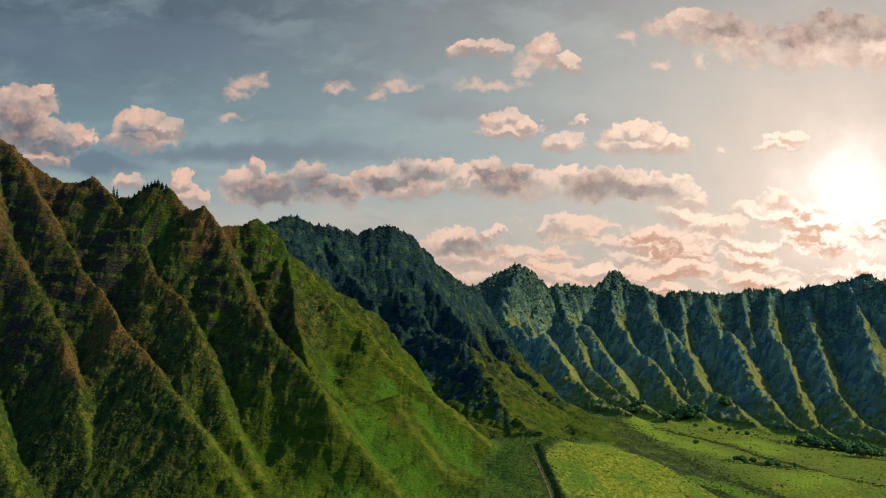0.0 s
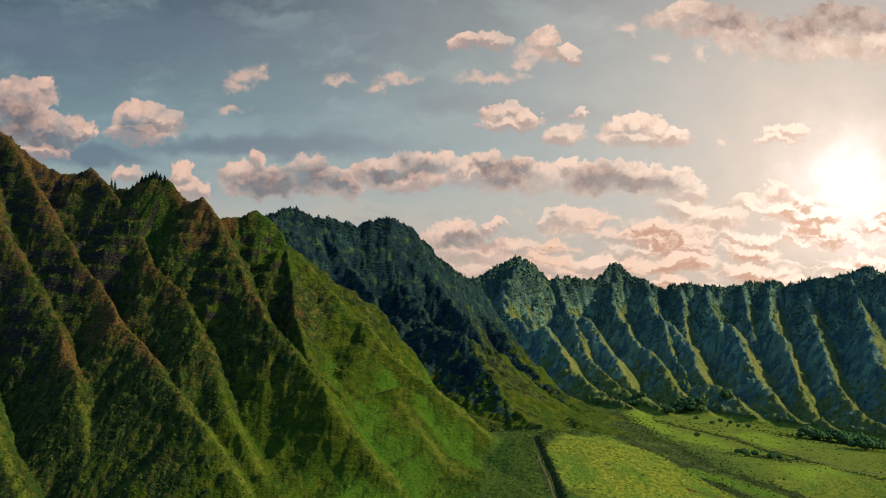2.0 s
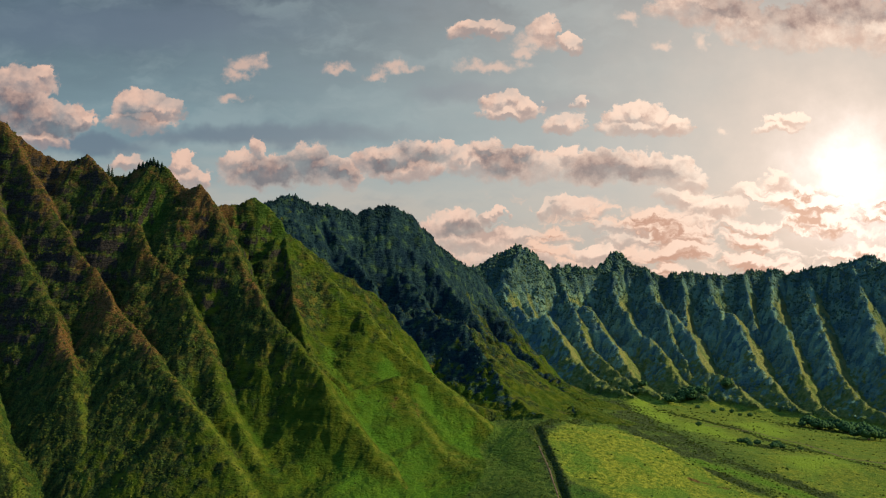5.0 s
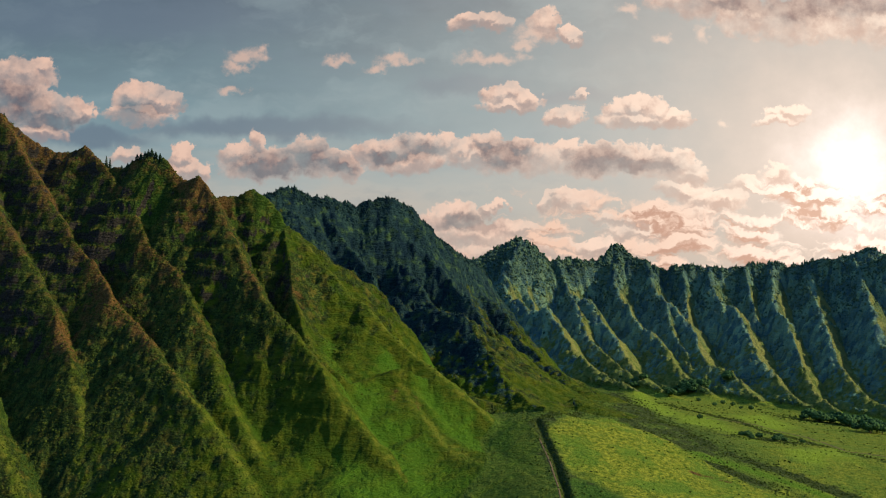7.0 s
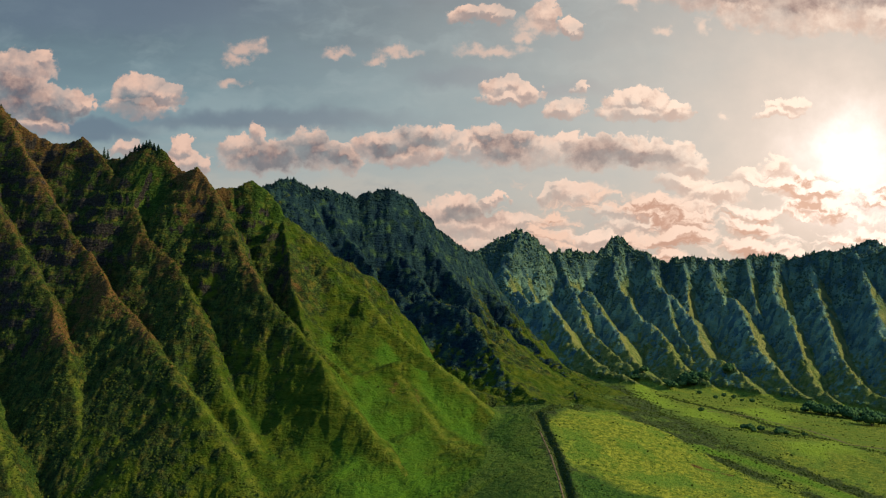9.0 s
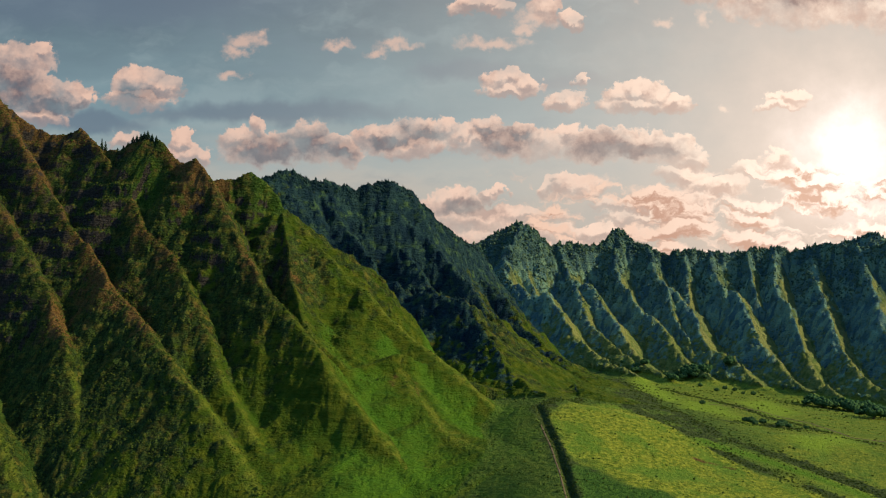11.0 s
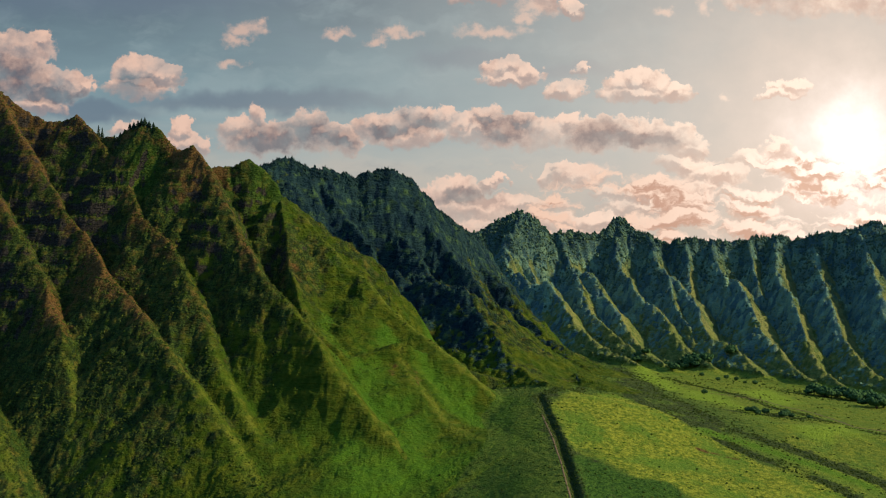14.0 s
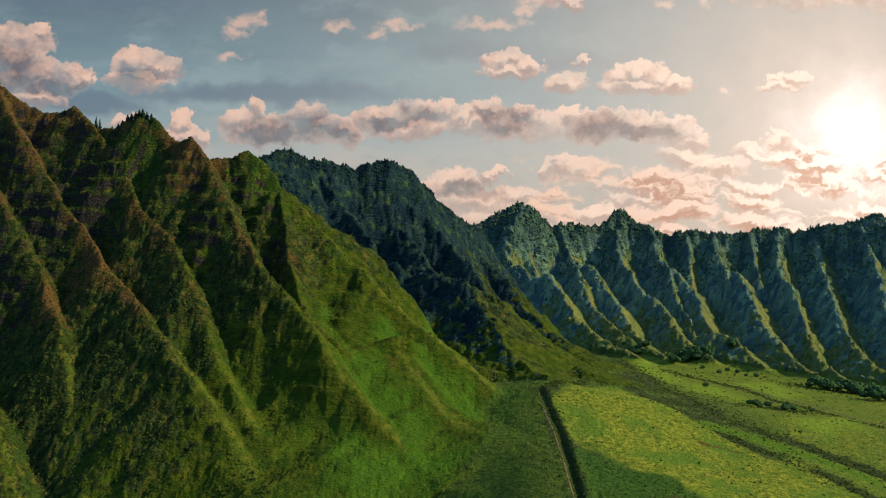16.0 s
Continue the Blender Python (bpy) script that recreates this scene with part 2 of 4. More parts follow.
film_lit = wmix(near_sun, (0.85, 0.55, 0.405), (1.25, 1.02, 0.84))
film_dim = wmix(near_sun, (0.53, 0.30, 0.22), (0.80, 0.50, 0.36))
clouded = wmix(film, clouded, wmix(thick, film_lit, film_dim))
through_gaps = wmath("MULTIPLY", disc, wmath("MULTIPLY_ADD", wmath("MULTIPLY", film, thick), -0.9, 1.0))
bright = wmix(through_gaps, clouded, (0.34, 0.35, 0.40), "ADD")
back = wn.new("ShaderNodeBackground")
wl.new(bright, back.inputs[0])
back.inputs[1].default_value = 1.0
wl.new(back.outputs[0], wn.new("ShaderNodeOutputWorld").inputs[0])

sun_data = bpy.data.lights.new("sun", "SUN")
sun_data.energy, sun_data.angle, sun_data.color = 5.8, radians(0.6), (1.0, 0.86, 0.62)
sun = new("sun", sun_data)
a, e = radians(SUN_AZ), radians(SUN_EL)
sun.matrix_world = look((400 + 900 * math.sin(a), 1200 + 900 * math.cos(a), 900), (400 + 900 * math.sin(a) - math.sin(a) * math.cos(e), 1200 + 900 * math.cos(a) - math.cos(a) * math.cos(e), 900 - math.sin(e)))


# ---- materials ----
class Shader:
    def __init__(self, name, rough=0.8, spec=0.2):
        self.mat = bpy.data.materials.new(name)
        self.mat.use_nodes = True
        self.n, self.l = self.mat.node_tree.nodes, self.mat.node_tree.links
        self.bsdf = self.n["Principled BSDF"]
        self.bsdf.inputs["Roughness"].default_value = rough
        self.bsdf.inputs["Specular IOR Level"].default_value = spec
        self.pos = self.n.new("ShaderNodeNewGeometry").outputs["Position"]

    def noise(self, scale, detail=4, rough=0.55, vec=None, stretch=None):
        t = self.n.new("ShaderNodeTexNoise")
        src = vec or self.pos
        if stretch:
            m = self.n.new("ShaderNodeVectorMath")
            m.operation = "MULTIPLY"
            self.l.new(src, m.inputs[0])
            m.inputs[1].default_value = stretch
            src = m.outputs[0]
        self.l.new(src, t.inputs["Vector"])
        t.inputs["Scale"].default_value, t.inputs["Detail"].default_value, t.inputs["Roughness"].default_value = scale, detail, rough
        return t.outputs["Fac"]

    def cells(self, scale, out="Distance"):
        t = self.n.new("ShaderNodeTexVoronoi")
        self.l.new(self.pos, t.inputs["Vector"])
        t.inputs["Scale"].default_value = scale
        return t.outputs[out]

    def span(self, value, lo, hi, a=0.0, b=1.0):
        r = self.n.new("ShaderNodeMapRange")
        r.interpolation_type = "SMOOTHSTEP"
        self.l.new(value, r.inputs[0])
        for i, v in ((1, lo), (2, hi), (3, a), (4, b)):
            r.inputs[i].default_value = v
        return r.outputs[0]

    def math(self, op, a, b, clamp=False):
        m = self.n.new("ShaderNodeMath")
        m.operation, m.use_clamp = op, clamp
        for i, v in enumerate((a, b)):
            if isinstance(v, (int, float)):
                m.inputs[i].default_value = v
            else:
                self.l.new(v, m.inputs[i])
        return m.outputs[0]

    def mix(self, fac, a, b, blend="MIX"):
        m = self.n.new("ShaderNodeMix")
        m.data_type, m.blend_type = "RGBA", blend
        for i, v in ((0, fac), (6, a), (7, b)):
            if isinstance(v, (int, float)):
                m.inputs[i].default_value = v
            elif isinstance(v, tuple):
                m.inputs[i].default_value = (*v, 1)
            else:
                self.l.new(v, m.inputs[i])
        return m.outputs[2]

    def layer(self, name):
        t = self.n.new("ShaderNodeAttribute")
        t.attribute_name = name
        return t.outputs["Fac"]

    def done(self, colour, bump=None, strength=0.5, distance=1.0):
        if isinstance(colour, tuple):
            self.bsdf.inputs["Base Color"].default_value = (*colour, 1)
        else:
            self.l.new(colour, self.bsdf.inputs["Base Color"])
        if bump is not None:
            b = self.n.new("ShaderNodeBump")
            b.inputs["Strength"].default_value, b.inputs["Distance"].default_value = strength, distance
            self.l.new(bump, b.inputs["Height"])
            self.l.new(b.outputs[0], self.bsdf.inputs["Normal"])
        return self.mat


def hillside_material(name):
    """Grass, scrub, dry fern and bare rock, shared out by the layers stored on the terrain."""
    s = Shader(name, 0.9, 0.04)
    fine, mid, wide = s.noise(0.55, 4, 0.65), s.noise(0.11, 4, 0.6), s.noise(0.018, 3, 0.55)
    clump = s.cells(0.28)
    grass = s.mix(s.span(mid, 0.35, 0.68), (0.032, 0.059, 0.004), (0.084, 0.098, 0.007))
    grass = s.mix(s.span(wide, 0.45, 0.7, 0, 0.6), grass, (0.032, 0.068, 0.005))
    scrub = s.mix(s.span(fine, 0.36, 0.66), (0.010, 0.022, 0.007), (0.050, 0.078, 0.014))
    scrub = s.mix(s.span(mid, 0.48, 0.66, 0, 0.85), scrub, (0.090, 0.082, 0.014))
    scrub = s.mix(s.layer("field"), scrub, s.mix(s.span(fine, 0.35, 0.65), (0.020, 0.040, 0.011), (0.062, 0.082, 0.020)))
    scrub = s.mix(s.span(s.noise(0.16, 3, 0.6), 0.52, 0.64, 0, 0.5), scrub, (0.010, 0.022, 0.008))
    dry = s.mix(s.span(fine, 0.35, 0.65), (0.066, 0.034, 0.011), (0.150, 0.088, 0.024))
    rock = s.mix(s.span(fine, 0.35, 0.65), (0.016, 0.015, 0.012), (0.050, 0.043, 0.030))
    # dark mountain's shade is put into this near-black blue forest colour
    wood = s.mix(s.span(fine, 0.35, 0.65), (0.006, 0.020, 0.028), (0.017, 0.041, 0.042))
    # pale layer: haze of the far range put into the wood colour
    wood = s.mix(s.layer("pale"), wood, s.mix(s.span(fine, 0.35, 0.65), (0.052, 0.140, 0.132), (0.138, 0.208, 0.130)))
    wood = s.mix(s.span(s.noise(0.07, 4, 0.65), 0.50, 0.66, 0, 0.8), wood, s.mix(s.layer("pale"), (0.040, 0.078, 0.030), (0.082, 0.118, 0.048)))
    wood = s.mix(1.0, wood, s.mix(s.layer("crown"), (0.50, 0.58, 0.74), (1.65, 1.48, 1.12)), "MULTIPLY")
    scrub = s.mix(1.0, scrub, s.mix(s.layer("crown"), (0.55, 0.58, 0.62), (1.55, 1.42, 1.25)), "MULTIPLY")
    wobble = s.math("MULTIPLY", s.math("SUBTRACT", s.noise(0.09, 4, 0.58), 0.5), 1.3)

    def share(layer, lo, hi):
        return s.span(s.math("ADD", s.layer(layer), wobble), lo, hi)

    meadow = s.mix(s.span(s.noise(0.24, 6, 0.7), 0.38, 0.62), (0.088, 0.128, 0.010), (0.265, 0.275, 0.026))
    meadow = s.mix(s.span(s.noise(0.035, 4, 0.6), 0.42, 0.66, 0, 0.75), meadow, (0.085, 0.165, 0.016))
    pasture = s.mix(s.span(s.noise(0.2, 6, 0.7), 0.36, 0.64), (0.040, 0.080, 0.012), (0.105, 0.140, 0.020))
    meadow = s.mix(s.layer("yellow"), pasture, meadow)
    meadow = s.mix(s.layer("wet"), meadow, s.mix(s.span(s.noise(0.3, 5, 0.7), 0.35, 0.65), (0.022, 0.060, 0.008), (0.062, 0.120, 0.014)))
    meadow = s.mix(s.layer("lime"), meadow, s.mix(mid, (0.120, 0.200, 0.014), (0.210, 0.270, 0.024)))
    grass = s.mix(s.layer("field"), grass, meadow)
    # far grass and scrub lifted as well, for painted haze and bluish shade
    hazed_grass = s.mix(s.span(mid, 0.35, 0.68), (0.066, 0.104, 0.022), (0.165, 0.176, 0.042))
    grass = s.mix(s.layer("pale"), grass, hazed_grass)
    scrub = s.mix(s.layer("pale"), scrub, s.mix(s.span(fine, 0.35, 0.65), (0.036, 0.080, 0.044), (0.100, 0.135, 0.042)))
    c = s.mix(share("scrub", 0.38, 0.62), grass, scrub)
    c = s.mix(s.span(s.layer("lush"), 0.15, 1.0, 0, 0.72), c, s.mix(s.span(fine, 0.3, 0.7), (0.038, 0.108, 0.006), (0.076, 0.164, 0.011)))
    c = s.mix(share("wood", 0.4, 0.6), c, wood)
    # crest grass whose yellow also carries the painted sunlit strips
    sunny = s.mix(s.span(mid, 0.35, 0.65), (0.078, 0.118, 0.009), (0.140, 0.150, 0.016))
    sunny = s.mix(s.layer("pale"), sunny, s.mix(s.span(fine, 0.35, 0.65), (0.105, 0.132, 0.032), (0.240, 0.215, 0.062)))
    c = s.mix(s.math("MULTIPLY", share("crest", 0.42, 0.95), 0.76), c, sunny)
    c = s.mix(share("dry", 0.40, 0.75), c, dry)
    c = s.mix(share("rock", 0.45, 0.7), c, rock)
    relief = s.math("ADD", s.math("MULTIPLY", fine, 1.0), s.math("MULTIPLY", s.math("SUBTRACT", 1.0, clump), 0.35))
    ledge = s.noise(0.11, 5, 0.6, stretch=(0.55, 0.55, 2.6))
    relief = s.math("ADD", relief, s.math("MULTIPLY", ledge, 2.2))
    return s.done(c, relief, 1.0, 2.4)


HILLSIDE = hillside_material("hillside_cover")


def leaf_material(name, low, high, rough=0.65):
    """Leaves of one kind, each clump its own green."""
    s = Shader(name, rough, 0.03)
    pick = s.n.new("ShaderNodeNewGeometry").outputs["Random Per Island"]
    c = s.mix(pick, low, high)
    c = s.mix(s.span(s.noise(1.1, 3, 0.6), 0.35, 0.7, 0, 0.45), c, tuple(0.65 * v for v in low))
    return s.done(c, s.noise(2.2, 3, 0.6), 0.7, 0.5)


SHRUB_LEAF = leaf_material("shrub_leaves", (0.030, 0.056, 0.008), (0.078, 0.094, 0.013), 0.9)
TREE_LEAF = leaf_material("tree_leaves", (0.024, 0.062, 0.022), (0.068, 0.125, 0.034), 0.9)
# forest leaves darkened too, carrying the shade of their mountain
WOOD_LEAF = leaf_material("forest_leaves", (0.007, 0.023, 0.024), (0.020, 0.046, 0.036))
# lighter leaves, matched to the haze colour of the far slopes
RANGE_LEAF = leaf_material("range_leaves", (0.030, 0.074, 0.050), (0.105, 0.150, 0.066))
PINE_LEAF = leaf_material("pine_needles", (0.014, 0.032, 0.020), (0.036, 0.062, 0.030))
_bark = Shader("bark", 0.9, 0.1)
BARK = _bark.done(_bark.mix(_bark.noise(3.0, 4, 0.6), (0.05, 0.035, 0.022), (0.13, 0.10, 0.07)), _bark.noise(6.0, 3), 0.6, 0.1)
_soil = Shader("track_soil", 0.95, 0.05)
SOIL = _soil.done(_soil.mix(_soil.noise(0.5, 4, 0.6), (0.085, 0.058, 0.030), (0.17, 0.12, 0.065)), _soil.noise(1.5, 4), 0.6, 0.3)


# ---- terrain: spurs running down from knife-edged crests to a sloping valley floor ----
def lattice(ix, iy, seed):
    h = (ix.astype(np.int64) * 374761393 + iy.astype(np.int64) * 668265263 + seed * 974634777) & 0xFFFFFFFF
    h = ((h ^ (h >> 13)) * 1274126177) & 0xFFFFFFFF
    return ((h ^ (h >> 16)) & 0xFFFF) / 65535.0


def value_noise(x, y, seed):
    ix, iy = np.floor(x), np.floor(y)
    fx, fy = x - ix, y - iy
    fx, fy = fx * fx * fx * (fx * (fx * 6 - 15) + 10), fy * fy * fy * (fy * (fy * 6 - 15) + 10)
    a, b = lattice(ix, iy, seed), lattice(ix + 1, iy, seed)
    c, d = lattice(ix, iy + 1, seed), lattice(ix + 1, iy + 1, seed)
    return (a + (b - a) * fx) * (1 - fy) + (c + (d - c) * fx) * fy


def fbm(x, y, octaves, seed, gain=0.5):
    """Rough noise between about -1 and 1."""
    total, amp, norm = 0, 1.0, 0
    for i in range(octaves):
        total = total + amp * (2 * value_noise(x, y, seed + 17 * i) - 1)
        norm += amp
        x, y, amp = 1.6 * x + 1.2 * y + 3.1, -1.2 * x + 1.6 * y + 7.7, amp * gain
    return total / norm


SPURS = []


def spur(hill, near_slope, off_slope, crown, spread, *crest):
    """A ridge line of (x, y, z) from its top to its foot, with the fall of its two flanks, the rounding of
    its edge and the width past which the flanks break off."""
    SPURS.append((hill, near_slope, off_slope, crown, spread, crest))


spur("near", 2, 1.5, 3, 42, (-787, 1334, 532), (-666, 1308, 472), (-565, 1282, 413), (-524, 1273, 380), (-484, 1264, 361), (-446, 1255, 371))
spur("near", 1.9, 1.5, 3, 42, (-446, 1255, 371), (-414, 1239, 341), (-384, 1223, 335), (-354, 1212, 348), (-333, 1205, 342), (-307, 1189, 316), (-288, 1175, 318))
spur("near", 1.7, 1.5, 3, 42, (-288, 1175, 318), (-264, 1179, 294), (-243, 1183, 295), (-220, 1185, 304))
spur("near", 1.1, 1.5, 8, 30, (-689, 1307, 480), (-605, 1200, 309), (-507, 1061, 155), (-444, 986, 79), (-414, 963, 45), (-367, 902, -6), (-328, 845, -45))
spur("near", 1.8, 1.5, 7, 42, (-615, 1295, 443), (-524, 1171, 292), (-454, 1117, 211), (-403, 1070, 158), (-367, 1024, 110), (-351, 998, 79), (-333, 968, 44), (-311, 922, 0), (-280, 855, -43))
spur("near", 1.6, 1.8, 6, 50, (-565, 1282, 413), (-509, 1232, 348), (-457, 1181, 287), (-396, 1128, 224), (-336, 1070, 162), (-296, 1032, 130))
spur("near", 1.65, 1.8, 9, 60, (-295, 1028, 130), (-257, 991, 98), (-227, 961, 72), (-192, 927, 41), (-167, 896, 14), (-145, 855, -16), (-132, 835, -47))
spur("near", 1.45, 1.6, 5, 42, (-446, 1255, 371), (-391, 1209, 323), (-361, 1181, 284), (-321, 1125, 230), (-287, 1097, 203), (-259, 1060, 164))
spur("near", 1.7, 1.35, 8, 42, (-260, 1062, 164), (-240, 1036, 138), (-223, 1010, 108), (-203, 981, 78), (-178, 950, 51), (-161, 927, 33))
spur("near", 1.35, 1.5, 5, 42, (-350, 1212, 349), (-320, 1186, 294), (-297, 1163, 262), (-262, 1127, 212), (-239, 1097, 174))
spur("near", 1.7, 1.6, 5, 42, (-288, 1175, 318), (-259, 1149, 288), (-239, 1123, 255), (-215, 1096, 222), (-193, 1068, 189), (-169, 1042, 162))
spur("near", 2.2, 1.15, 9, 60, (-169, 1042, 162), (-145, 1017, 136), (-120, 989, 107), (-96, 966, 81), (-68, 938, 47), (-39, 915, 18), (-12, 887, -8), (25, 845, -45))
spur("near", 1.9, 1.5, 3, 38, (-220, 1185, 304), (-200, 1179, 288), (-180, 1168, 261))
spur("near", 1.1, 1.5, 6, 70, (-180, 1168, 261), (-155, 1155, 238), (-134, 1142, 214), (-114, 1130, 195), (-88, 1115, 170))
spur("near", 1.2, 1.3, 9, 70, (-88, 1115, 170), (-62, 1100, 145), (-34, 1081, 120), (-3, 1060, 100), (20, 1046, 80), (37, 1036, 61), (52, 1024, 41), (61, 1018, 27))
spur("near", 2.4, 0.75, 2, 75, (-180, 1165, 260), (-171, 1126, 224), (-159, 1087, 179), (-136, 1044, 132), (-102, 1010, 97))
spur("near", 0.6, 0.7, 22, 110, (-45, 1034, 104), (-41, 1026, 88), (-12, 983, 48), (26, 946, 17), (57, 913, -13), (82, 865, -50))
spur("dark", 1.5, 1.2, 8, 55, (-305, 1401, 298), (-264, 1389, 320), (-222, 1418, 341), (-193, 1439, 334), (-178, 1449, 326), (-151, 1459, 325), (-111, 1470, 322))
spur("dark", 1.5, 1.2, 8, 55, (-111, 1470, 322), (-78, 1479, 330), (-52, 1490, 322), (-28, 1522, 296), (-2, 1563, 273), (28, 1625, 252), (62, 1706, 245))
spur("dark", 1.1, 1.1, 5, 55, (-178, 1449, 326), (-154, 1422, 284), (-117, 1366, 233), (-76, 1310, 171), (-37, 1235, 102))
spur("dark", 1.1, 1.1, 5, 55, (-111, 1470, 322), (-95, 1453, 279), (-71, 1425, 245), (-34, 1378, 203), (-11, 1330, 168))
spur("dark", 1.2, 1.2, 4, 55, (-58, 1490, 322), (-53, 1464, 268), (-32, 1450, 250), (-4, 1427, 221), (20, 1399, 192), (50, 1371, 157))
spur("dark", 1.0, 0.95, 4, 55, (50, 1371, 157), (71, 1335, 125), (87, 1300, 100), (101, 1262, 84), (122, 1225, 73), (144, 1190, 64), (166, 1160, 55))
spur("dark", 1.05, 0.85, 5, 55, (-70, 1330, 179), (-28, 1300, 170), (11, 1275, 160), (34, 1245, 148), (49, 1205, 122), (59, 1165, 102), (68, 1130, 83), (87, 1090, 68), (104, 1058, 53))
spur("dark", 1.1, 1.1, 4, 55, (28, 1625, 252), (58, 1589, 203), (87, 1551, 171), (104, 1523, 141), (116, 1495, 117), (145, 1456, 92), (175, 1408, 74))
spur("far", 1.9, 1.3, 6, 60, (41, 2374, 294), (88, 2384, 301), (128, 2392, 323), (185, 2400, 353), (228, 2422, 327), (260, 2434, 299), (309, 2444, 302))
spur("far", 1.9, 1.3, 6, 60, (309, 2444, 302), (365, 2454, 296), (397, 2463, 319), (438, 2471, 339), (464, 2463, 315), (492, 2454, 293), (535, 2446, 274), (567, 2435, 284))
spur("far", 1.9, 1.3, 6, 60, (567, 2435, 284), (642, 2435, 288), (708, 2436, 275), (738, 2435, 290), (788, 2435, 292), (860, 2415, 286))
spur("far", 1.9, 1.3, 6, 60, (860, 2415, 286), (894, 2394, 297), (931, 2354, 298), (971, 2324, 291), (1039, 2274, 297), (1086, 2265, 278))
spur("far", 1.1, 1.1, 9, 60, (1077, 2925, 299), (1155, 2872, 341), (1198, 2821, 357), (1246, 2822, 344), (1373, 2820, 373))
spur("far", 1.5, 1.5, 6, 60, (166, 2397, 341), (187, 2328, 241), (203, 2262, 188))
spur("far", 1.5, 1.5, 6, 60, (235, 2424, 319), (261, 2358, 242), (277, 2302, 189))
spur("far", 1.5, 1.5, 6, 60, (574, 2435, 283), (567, 2360, 216), (559, 2289, 161))
spur("far", 1.5, 1.5, 6, 60, (728, 2435, 287), (715, 2359, 223), (702, 2284, 163))
spur("far", 1.3, 1.3, 12, 60, (185, 2400, 353), (134, 2316, 260), (146, 2259, 220), (174, 2212, 186), (219, 2172, 177), (236, 2114, 150), (249, 2027, 111))
spur("far", 1.2, 1.2, 12, 60, (249, 2027, 111), (262, 1958, 85), (275, 1900, 66), (300, 1831, 47), (327, 1762, 29))
spur("far", 1.3, 1.3, 12, 60, (274, 2434, 299), (286, 2320, 215), (300, 2262, 178), (305, 2185, 138), (315, 2117, 106), (337, 2049, 76), (358, 1981, 52))
spur("far", 1.3, 1.3, 12, 60, (286, 2320, 215), (325, 2291, 199), (344, 2224, 160), (360, 2136, 117), (367, 2059, 80), (379, 1952, 37), (408, 1863, 14))
spur("far", 1.3, 1.3, 12, 60, (413, 2472, 324), (404, 2388, 244), (407, 2331, 200), (424, 2283, 168), (446, 2235, 140), (465, 2177, 112))
spur("far", 1.2, 1.2, 12, 60, (465, 2177, 112), (472, 2109, 78), (479, 2041, 46), (490, 1983, 24), (499, 1934, 14))
spur("far", 1.3, 1.3, 12, 60, (496, 2455, 291), (496, 2379, 228), (518, 2331, 193), (537, 2312, 181), (546, 2264, 156), (542, 2196, 120))
spur("far", 1.2, 1.2, 12, 60, (542, 2196, 120), (539, 2129, 86), (544, 2071, 59), (572, 2031, 49), (582, 1943, 19), (583, 1865, -6), (607, 1786, -27))
spur("far", 1.2, 1.2, 4, 60, (509, 2331, 196), (505, 2235, 138), (514, 2168, 96), (512, 2091, 58))
spur("far", 1.3, 1.3, 12, 60, (642, 2435, 288), (624, 2359, 227), (630, 2321, 200), (656, 2292, 185), (658, 2225, 148), (649, 2147, 109), (644, 2079, 76), (656, 2002, 42), (661, 1894, 2), (665, 1796, -26))
spur("far", 1.3, 1.3, 12, 60, (788, 2435, 292), (758, 2330, 216), (750, 2263, 173), (753, 2205, 141), (737, 2128, 101), (719, 2031, 55), (702, 1933, 20), (698, 1815, -15), (695, 1727, -35))
spur("far", 1.3, 1.3, 12, 60, (867, 2415, 286), (850, 2319, 226), (833, 2233, 173), (816, 2146, 124), (796, 2040, 69), (777, 1933, 28), (787, 1834, -1), (786, 1727, -35))
spur("far", 1.3, 1.3, 12, 60, (952, 2334, 294), (938, 2249, 224), (918, 2163, 172), (892, 2067, 114), (871, 1960, 58), (863, 1824, 0))


def valley(x, y):
    """The bare valley floor, falling away to the right and towards the sea."""
    z = 60 - 0.11 * np.clip(x, -100, 800) + 0.2 * np.clip(y - 1050, -700, 0) * np.clip(1 - (400 - y) / 400, 0.2, 1)
    cut = line_distance(x, y, DITCH)
    z = z - 4.5 * np.exp(-(cut / 3.2) ** 2) + 0.8 * np.exp(-((cut - 7) / 4) ** 2)
    left = np.clip((100 - x) / 170, 0, 1) * np.clip((1150 - y) / 150, 0, 1)
    return z - 75 * left * left * (3 - 2 * left) + 3.0 * fbm(x / 130, y / 130, 3, 5)


DITCH = [(92, 1020), (95, 971), (100, 920), (101, 873), (100, 833), (99, 700)]
HEDGE = [(88, 1012), (112, 1043), (150, 1128), (205, 1204)]
BELTS = [([(203, 1184), (208, 1043), (243, 1004), (268, 957), (306, 918), (328, 886), (350, 840)], 7),
         ([(120, 1345), (166, 1395), (281, 1613)], 40),
         ([(281, 1613), (258, 1192), (265, 1030), (298, 992), (342, 950), (380, 907)], 9),
         ([(331, 1640), (377, 1502), (404, 1374), (409, 1213), (418, 1101), (446, 1045)], 6),
         ([(30, 1118), (72, 1092), (112, 1088)], 20), ([(340, 1149), (375, 1137)], 14), ([(590, 1660), (630, 1625), (665, 1610)], 30)]
TRACK = [(359, 1402), (419, 1374), (443, 1254), (431, 1105), (465, 1090), (520, 1075)]
LUSH = [(247, 996), (275, 981), (304, 957), (331, 934), (360, 905)]
BARE = [(228, 945), (257, 937)]
